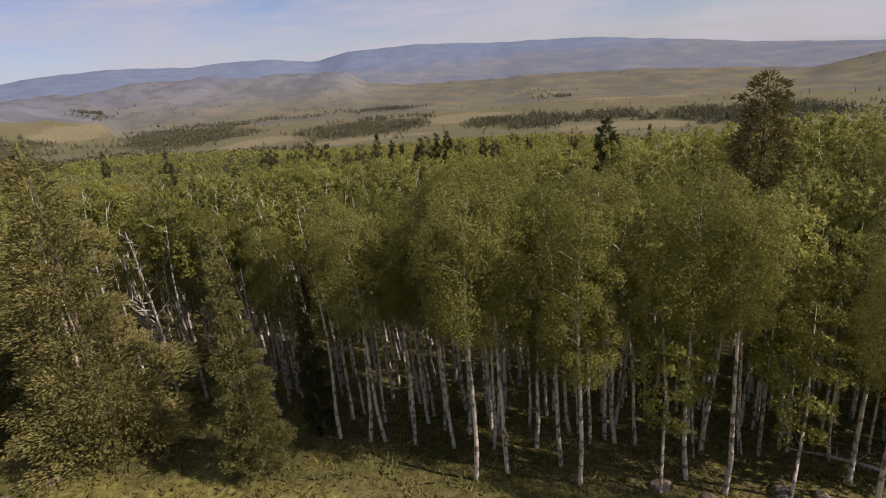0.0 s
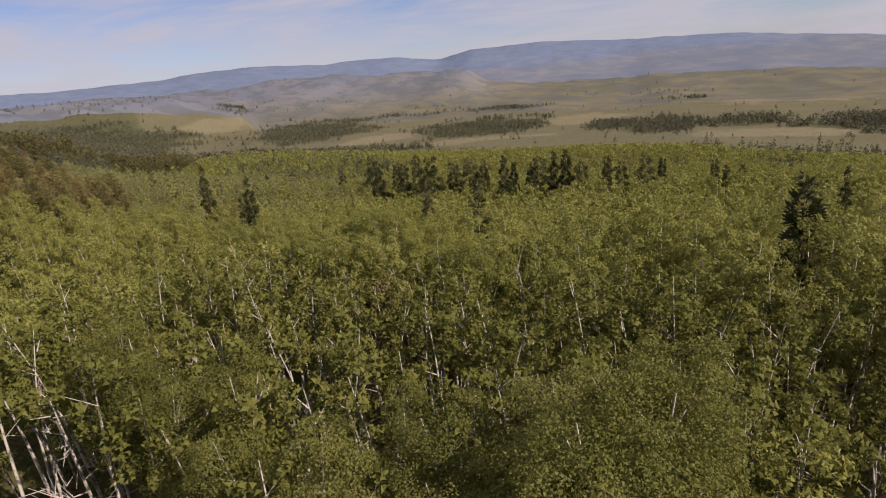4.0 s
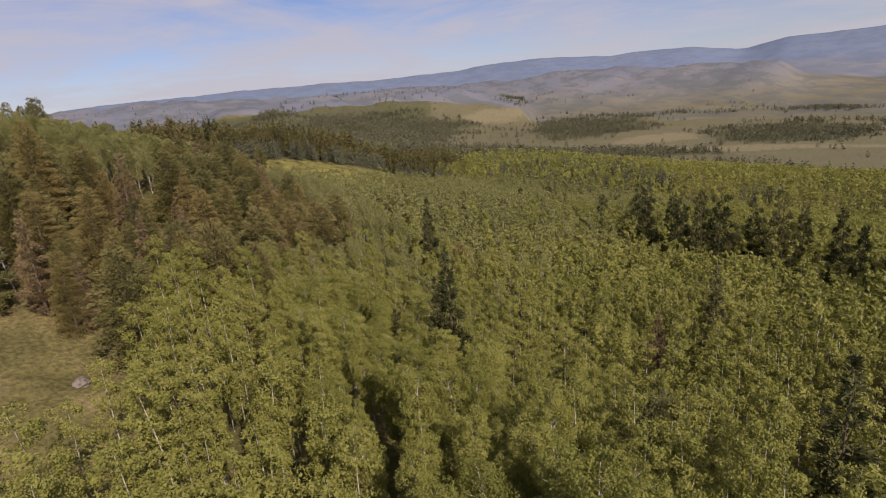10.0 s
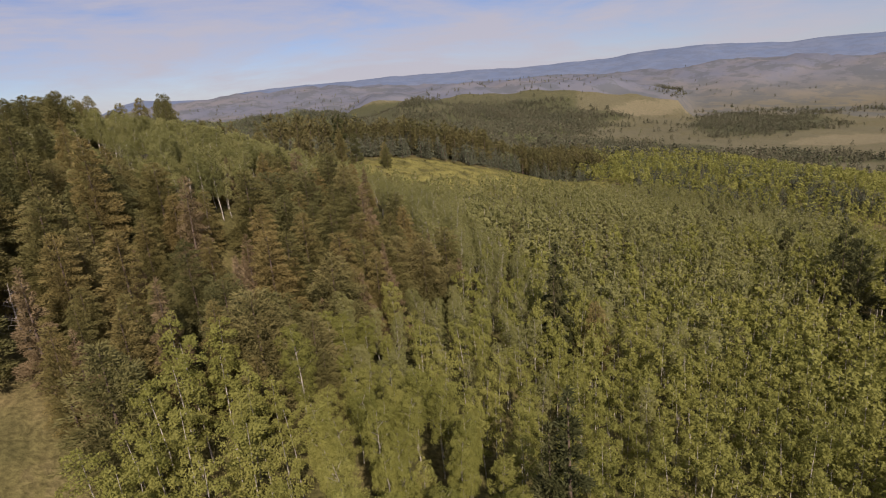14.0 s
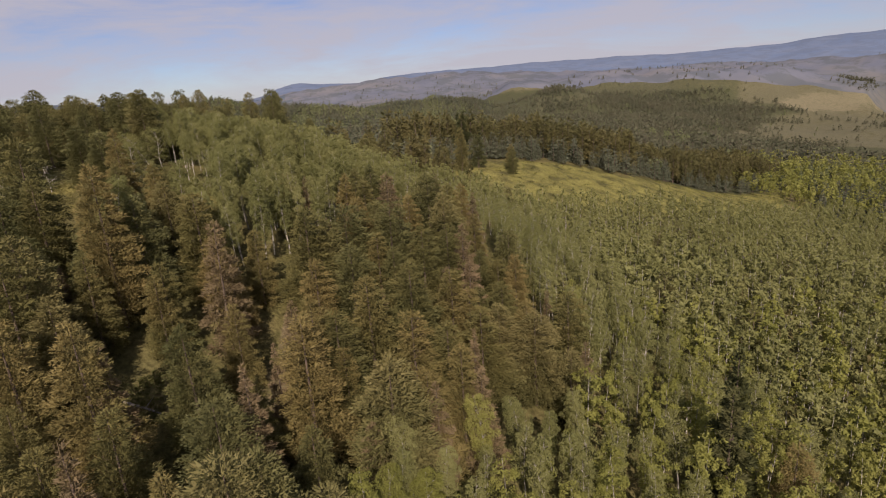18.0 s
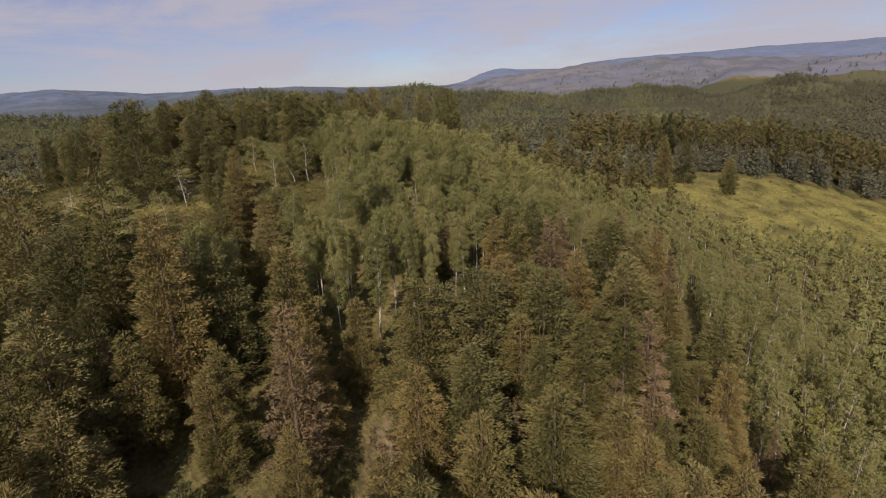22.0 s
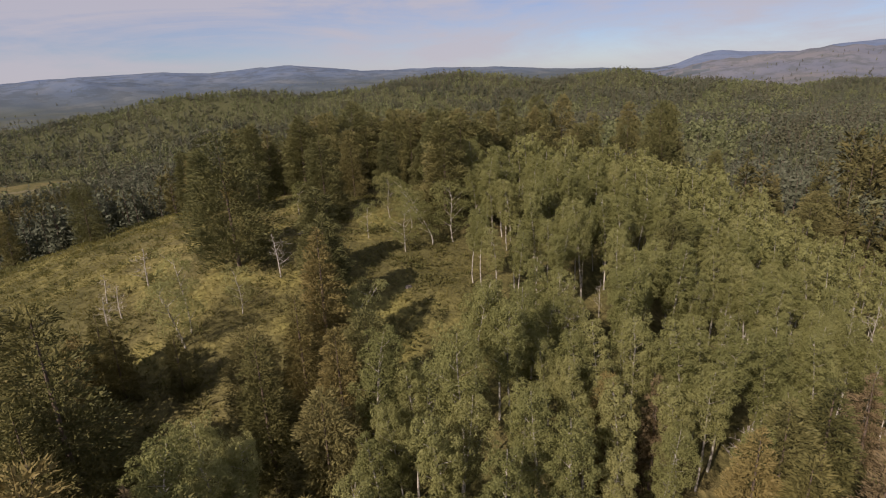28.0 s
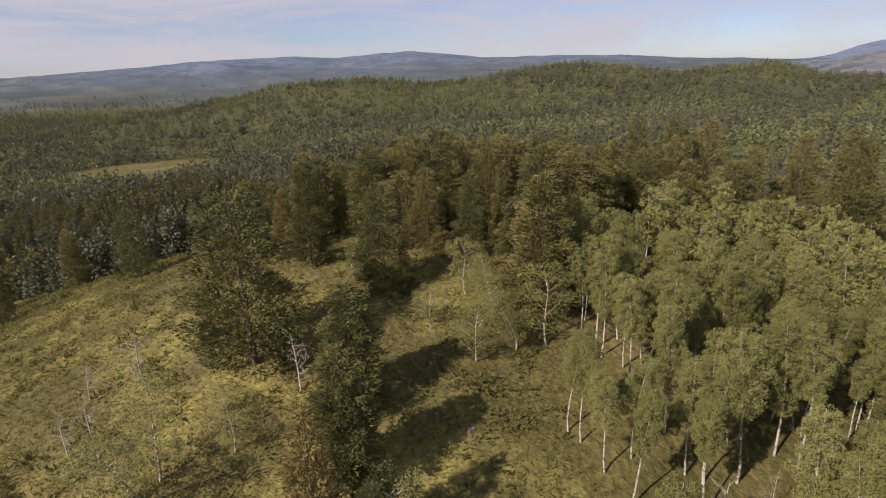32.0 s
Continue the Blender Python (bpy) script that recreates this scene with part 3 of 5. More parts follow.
def spikes(base, way, length, width, r, face=None):
    """One pointed leaf or needle spray per row: a triangle from base along way, turned towards face."""
    n = len(base)
    side = np.cross(way, r.normal(size=(n, 3)) if face is None else face)
    side /= np.linalg.norm(side, axis=1)[:, None] + 1e-9
    w = (np.asarray(width) * np.ones(n))[:, None] * 0.5
    v = np.stack([base - side * w, base + side * w, base + way * (np.asarray(length) * np.ones(n))[:, None]], 1)
    return v.reshape(-1, 3), np.arange(3 * n).reshape(-1, 3)


def unit(v):
    return v / (np.linalg.norm(v, axis=-1, keepdims=True) + 1e-9)


def puffs(r, centre, size, out, count, leaf, comb=0.0, slim=0.8, loose=0.40, core=0.0):
    """Leaves on the skins of many soft clumps: size holds each clump's three half-axes along out, across and up.
    comb lays the sprays along the bough; core sets some larger ones deep inside."""
    weight = size[:, 0] * size[:, 1]
    pick = r.choice(len(centre), count, p=weight / weight.sum())
    n = unit(r.normal(size=(count, 3)) + out[pick] * 0.55 + np.array([0, 0, 0.40]))
    across = unit(np.cross((0, 0, 1.0), out[pick]))
    along = np.cross(across, (0, 0, 1.0))
    inner = r.random(count) < core
    depth = np.where(inner, 0.15 + 0.4 * r.random(count), 0.62 + 0.44 * r.random(count) ** 0.7)[:, None]
    flat = np.stack([(n * along).sum(-1), (n * across).sum(-1), n[:, 2]], -1) * size[pick] * depth
    p = centre[pick] + along * flat[:, :1] + across * flat[:, 1:2]
    p[:, 2] += flat[:, 2]
    face = unit(n + 0.25 * out[pick] + loose * unit(r.normal(size=(count, 3))))
    way = unit(unit(r.normal(size=(count, 3))) + comb * (0.8 * out[pick] + 0.7 * n + np.array([0, 0, 0.35])) + np.array([0, 0, 0.15]))
    k = (0.65 + 0.7 * r.random(count)) * np.where(inner, 1.8, 1.0)
    return spikes(p, way, leaf * k, leaf * slim * k, r, face)


def aspen_parts(r, tall, wide, leaves, leaf, low=0.42, limbs=14, sides=6, lean=0.4, clump=1.0):
    """Trunk with limbs, and crown of leafy clumps, of an aspen at the origin."""
    n = 7 if sides > 4 else 3
    s = np.linspace(0, 1, n)
    bend = r.normal(size=2) * lean
    pts = np.stack([bend[0] * s ** 2 + 0.22 * np.sin(5 * s + r.random() * 6), bend[1] * s ** 2 + 0.15 * np.cos(3 * s + r.random() * 6) - 0.15, tall * 0.93 * s - 0.4], -1)
    pts[0, :2] *= 0.3
    base = 0.0078 * tall + 0.015
    wood = [tube(pts, base * (1 - 0.88 * s), sides)]
    h = low + (0.975 - low) * (np.arange(limbs) + r.random(limbs)) / limbs
    g = (h - low) / (1 - low)
    girth = np.sin(np.pi * (0.16 + 0.72 * g)) ** 0.75 * (0.82 + 0.36 * r.random(limbs))
    a = np.cumsum(2.4 + 0.8 * r.random(limbs))
    out = np.stack([np.cos(a), np.sin(a), 0.25 + 0 * a], -1)
    stem = np.stack([np.interp(h, s, pts[:, d]) for d in range(3)], -1)
    centre = stem + out * (wide * girth * (0.22 + 0.62 * r.random(limbs) ** 0.7))[:, None]
    centre[:, 2] += wide * 0.10
    big = clump * wide * (0.20 + 0.15 * r.random(limbs)) * (0.65 + 0.40 * girth)
    if sides > 4:
        step = max(3, limbs // 20)
        for c, e in zip(stem[::step], centre[::step]):
            wood.append(tube([c - (0, 0, 0.25 * wide), (c + e) / 2 - (0, 0, 0.12 * wide), e], [0.032, 0.019, 0.006], 3))
    return join(wood), puffs(r, centre, np.stack([big, big, big * 0.95], -1), unit(out), leaves, leaf, loose=0.65)


def conifer_parts(r, tall, wide, sprays, size, low=0.08, droop=0.25, round_top=0.0, ragged=0.25, sides=6):
    """Trunk and crown of a conifer at the origin: boughs round the trunk, each a thick pad of needle sprays."""
    s = np.linspace(0, 1, 4)
    lean = r.normal(size=2) * 0.15
    pts = np.stack([lean[0] * s, lean[1] * s, tall * 0.99 * s - 0.4], -1)
    wood = tube(pts, (0.013 * tall + 0.04) * (1 - 0.93 * s), sides)
    boughs = int(min(110, max(40, sprays / 140)))
    h = low + (0.965 - low) * (np.arange(boughs) + r.random(boughs)) / boughs
    g = (h - low) / (1 - low)
    shape = np.maximum((1 - g) ** max(0.38, 0.90 - 0.40 * round_top) * (0.74 + 0.26 * np.clip(g * 4, 0, 1)), 0.05)
    reach = wide * shape * (1 - ragged + 1.5 * ragged * r.random(boughs))
    a = np.cumsum(2.4 + 0.6 * r.random(boughs))
    out = np.stack([np.cos(a), np.sin(a), 0 * a], -1)
    step = tall * (1 - low) / boughs
    pad = np.stack([0.44 * reach + 0.14, 0.30 * reach + 0.14, np.minimum(0.13 * reach + 0.12 + 0.8 * step, 0.4 * reach + 0.2)], -1) * (0.72 + 0.5 * r.random(boughs))[:, None]
    centre = out * (reach - 0.85 * pad[:, 0])[:, None]
    centre[:, 2] = h * tall + reach * (0.30 * g - droop * 0.8) * 0.6
    centre[:, :2] += lean * h[:, None]
    crown = puffs(r, centre, pad, out, sprays, size * 1.28, comb=1.35, slim=0.40, loose=0.30, core=0.16)
    top = tube([(lean[0], lean[1], tall * 0.93), (lean[0], lean[1], tall)], [0.02 + 0.003 * tall, 0.006], 5)
    return wood, join([crown, top])


def small_conifer(r, tall, wide, sprays, size, blunt):
    """A conifer seen from afar: a tapered crown of sprays round a short trunk."""
    wood = tube([(0, 0, -0.4), (0, 0, tall * 0.5), (0, 0, tall)], [0.02 * tall, 0.012 * tall, 0.01], 3)
    g = 1 - np.sqrt(r.random(sprays)) * 0.98
    a, u = r.random(sprays) * 6.28, r.random(sprays) ** 0.35
    out = np.stack([np.cos(a), np.sin(a), np.zeros(sprays)], -1)
    p = out * (wide * (1 - g) ** blunt * u * r.uniform(0.7, 1.2, sprays))[:, None]
    p[:, 2] = tall * (0.06 + 0.92 * g)
    way = unit(out * 0.6 + 0.6 * unit(r.normal(size=(sprays, 3))) + np.array([0, 0, 0.35]))
    face = unit(out + np.array([0, 0, 0.5]) + 0.25 * unit(r.normal(size=(sprays, 3))))
    k = 0.7 + 0.6 * r.random(sprays)
    return wood, spikes(p, way, size * k, size * k * 0.75, r, face)


def snag_parts(r, tall, limbs, reach):
    s = np.linspace(0, 1, 6)
    pts = np.stack([0.3 * np.sin(2.5 * s + r.random() * 6), 0.3 * np.cos(2 * s + r.random() * 6), tall * s - 0.4], -1)
    wood = [tube(pts, (0.012 * tall + 0.03) * (1 - 0.85 * s), 6)]
    for k in range(limbs):
        h = 0.25 + 0.72 * (k + r.random()) / limbs
        c = np.array([np.interp(h, s, pts[:, d]) for d in range(3)])
        a, out = r.random() * 6.28, reach * (0.5 + 0.7 * r.random()) * (1.15 - h)
        e = c + np.array([math.cos(a) * out, math.sin(a) * out, out * (0.1 + 0.7 * r.random())])
        wood.append(tube([c, (c + e) / 2 + r.normal(size=3) * 0.1 * out, e], [0.035, 0.02, 0.006], 3))
        for _ in range(4):
            f = c + (e - c) * (0.35 + 0.6 * r.random())
            wood.append(tube([f, f + r.normal(size=3) * 0.3 * out + np.array([0, 0, 0.2 * out])], [0.022, 0.005], 3))
    return join(wood)


def mesh_of(name, vf, mat):
    return raw_mesh(name, vf[0], vf[1], [mat])


def tree_thing(name, trunk_mesh, crown_mesh, label, category, group):
    root = tagged(new(name), label, category, group)
    root.empty_display_size = 0.3
    t = new("trunk", trunk_mesh); t.parent = root
    if crown_mesh:
        c = new("crown", crown_mesh); c.parent = root
    return root


# masters stand as the first trees; all others are copies of them
KINDS = {}


def kind_of_tree(key, name, label, category, group, makers, bark, leaf):
    KINDS[key] = []
    for make in makers:
        wood, crown = make()
        KINDS[key].append((name, mesh_of("trunk", wood, bark), mesh_of("crown", crown, leaf) if crown is not None else None, label, category, group))


R = np.random.default_rng(11)
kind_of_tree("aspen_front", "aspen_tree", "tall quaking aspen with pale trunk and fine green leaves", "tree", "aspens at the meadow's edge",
             [lambda k=k: aspen_parts(R, 16, 2.0 + 0.2 * (k % 3), 26000, 0.076, low=0.40 + 0.07 * k, limbs=80, lean=0.8) for k in range(4)], ASPEN_BARK, SHADED_EDGE_LEAF)
kind_of_tree("aspen", "aspen_tree", "quaking aspen with white trunk and grey-green crown", "tree", "aspens under the flight",
             [lambda k=k: aspen_parts(R, 14, 1.6 + 0.15 * (k % 4), 12500, 0.104, low=0.30 + 0.04 * k, limbs=80, lean=0.7, clump=0.9) for k in range(5)], ASPEN_BARK, ASPEN_LEAF)
kind_of_tree("aspen_grey", "aspen_tree", "grey-green quaking aspen with white trunk on the hilltop", "tree", "aspens on the hill",
             [lambda k=k: aspen_parts(R, 14, 1.55 + 0.15 * (k % 4), 12000, 0.108, low=0.34 + 0.04 * k, limbs=120, lean=1.0, clump=0.82) for k in range(5)], ASPEN_BARK, ASPEN_GREY)
kind_of_tree("young_aspen", "aspen_tree", "low leafy young aspen in the clearing", "tree", "young aspens in the clearing",
             [lambda k=k: aspen_parts(R, 7, 1.7 + 0.15 * k, 4200, 0.092, low=0.16 + 0.05 * k, limbs=34, lean=1.2) for k in range(3)], ASPEN_BARK, ASPEN_GREY)
kind_of_tree("oval_pine", "pine_tree", "tall oval dark pine standing over the aspens", "conifer tree", "pines on the hill",
             [lambda: conifer_parts(R, 22, 3.3, 17000, 0.22, low=0.30, droop=-0.1, round_top=1.3, ragged=0.3)], FIR_BARK, GOLD_NEEDLE)
kind_of_tree("fir", "fir_tree", "dark green fir with dense drooping boughs", "conifer tree", "firs on the slope",
             [lambda k=k: conifer_parts(R, 16, 3.4 + 0.3 * (k % 3), 19000, 0.18, low=0.03, round_top=0.65 + 0.17 * k, ragged=0.36) for k in range(4)], FIR_BARK, FIR_LEAF)
kind_of_tree("pine", "pine_tree", "broad olive-green pine with clumped boughs", "conifer tree", "pines on the hill",
             [lambda k=k: conifer_parts(R, 13, 3.1 + 0.3 * (k % 3), 16000, 0.175, low=0.05, droop=0.0, round_top=0.9 + 0.2 * k, ragged=0.42) for k in range(4)], FIR_BARK, OLIVE_NEEDLE)
kind_of_tree("spruce", "spruce_tree", "narrow dark spruce rising above the aspens", "conifer tree", "spruces among the aspens",
             [lambda k=k: conifer_parts(R, 15, 2.3 + 0.3 * k, 7000, 0.24, low=0.04, droop=0.35, ragged=0.3) for k in range(2)], FIR_BARK, DARK_NEEDLE)
kind_of_tree("dark_pine", "pine_tree", "dark green pine in a loose row above the aspens", "conifer tree", "pines along the slope",
             [lambda k=k: conifer_parts(R, 16, 3.5 + 0.4 * k, 5200, 0.38, low=0.08, droop=0.0, round_top=0.5 + 0.3 * k, ragged=0.42) for k in range(4)], FIR_BARK, DARK_NEEDLE)
kind_of_tree("round_fir", "fir_tree", "broad dense fir with rounded olive-green crown", "conifer tree", "firs in the clearing",
             [lambda k=k: conifer_parts(R, 12, 3.1 + 0.3 * k, 17000, 0.175, low=0.05, droop=0.02, round_top=1.05 + 0.2 * k, ragged=0.36) for k in range(3)], FIR_BARK, OLIVE_NEEDLE)
kind_of_tree("brown", "browned_fir_tree", "rust-brown dying fir with thinning needles", "conifer tree", "browned firs on the slope",
             [lambda k=k: conifer_parts(R, 14, 2.1 + 0.3 * k, 8500, 0.17, low=0.04, droop=0.25, round_top=0.3 * k, ragged=0.36) for k in range(3)], FIR_BARK, BROWN_LEAF)
kind_of_tree("edge_fir", "fir_tree", "full green fir at the meadow's edge", "conifer tree", "firs at the meadow's edge",
             [lambda k=k: conifer_parts(R, 16, 4.0 + 0.3 * k, 46000, 0.125, low=0.02, round_top=0.45, ragged=0.34) for k in range(2)], FIR_BARK, EDGE_NEEDLE)
kind_of_tree("edge_spruce", "spruce_tree", "slender olive spruce at the meadow's edge", "conifer tree", "spruces at the meadow's edge",
             [lambda k=k: conifer_parts(R, 15, 2.4 + 0.2 * k, 32000, 0.115, low=0.03, droop=0.3, ragged=0.32) for k in range(2)], FIR_BARK, EDGE_NEEDLE)
kind_of_tree("snag", "dead_tree", "bare grey dead tree with broken limbs", "dead tree", "dead trees", [lambda k=k: (snag_parts(R, 8, 24, 2.4 - 0.6 * k), None) for k in range(3)], DEAD_WOOD, None)
kind_of_tree("bare_aspen", "dead_tree", "bare white dead aspen with crooked limbs", "dead tree", "dead trees", [lambda k=k: (snag_parts(R, 8, 16, 3.4 - 0.5 * k), None) for k in range(3)], PALE_WOOD, None)


def plant(key, x, y, tall=None, spread=1.0, sink=0.1, label=None):
    """One tree on the ground at x, y, scaled to its height."""
    name, trunk, crown, text, cat, group = KINDS[key][int(rng.integers(len(KINDS[key])))]
    root = tree_thing(name, trunk, crown, label or text, cat, group)
    ref = {"aspen_front": 16, "aspen": 14, "young_aspen": 7, "fir": 16, "pine": 13, "spruce": 15, "brown": 14, "snag": 8, "aspen_grey": 14, "oval_pine": 22, "dark_pine": 16, "round_fir": 12, "bare_aspen": 8, "edge_fir": 16, "edge_spruce": 15}[key]
    k = (tall or ref) / ref
    root.matrix_basis = Matrix.LocRotScale((x, y, z_at(x, y) - sink), Euler((0, 0, float(rng.random() * 6.28))), (k * spread, k * spread, k))
    return root


# ---- where things grow ----
LINE = [(0, 14), (0, 36), (-9, 62), (-27, 80), (-56, 95), (-82, 98), (-118, 93), (-136, 100)]   # the stretch that gets whole trees


def line_gap(x, y):
    best = np.full(np.shape(x), 1e9)
    for (ax, ay), (bx, by) in zip(LINE, LINE[1:]):
        dx, dy = bx - ax, by - ay
        u = np.clip(((x - ax) * dx + (y - ay) * dy) / (dx * dx + dy * dy), 0, 1)
        best = np.minimum(best, np.hypot(x - ax - u * dx, y - ay - u * dy))
    return best


def scatter(x0, x1, y0, y1, step, seed, jitter=0.85):
    r = np.random.default_rng(seed)
    gx, gy = np.meshgrid(np.arange(x0, x1, step), np.arange(y0, y1, step))
    gx = gx + (np.arange(gx.shape[0]) % 2)[:, None] * step / 2
    return (gx + r.uniform(-jitter, jitter, gx.shape) * step / 2).ravel(), (gy + r.uniform(-jitter, jitter, gy.shape) * step / 2).ravel(), r


def up_to(x, y, top):
    """The height of a tree at x, y whose tip stands at the level top."""
    return (top - z_at(x, y)) / 0.955


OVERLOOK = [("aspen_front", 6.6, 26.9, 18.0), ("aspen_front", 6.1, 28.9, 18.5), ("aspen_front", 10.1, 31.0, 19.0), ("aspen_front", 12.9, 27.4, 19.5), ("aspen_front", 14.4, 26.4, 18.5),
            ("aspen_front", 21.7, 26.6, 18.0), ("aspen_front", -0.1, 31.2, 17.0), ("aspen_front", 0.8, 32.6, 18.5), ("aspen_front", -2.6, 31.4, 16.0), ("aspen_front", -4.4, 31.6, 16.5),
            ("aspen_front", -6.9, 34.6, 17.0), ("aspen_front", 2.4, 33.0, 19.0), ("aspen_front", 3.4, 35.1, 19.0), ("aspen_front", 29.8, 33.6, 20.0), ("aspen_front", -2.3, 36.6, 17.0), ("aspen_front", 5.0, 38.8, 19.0)]
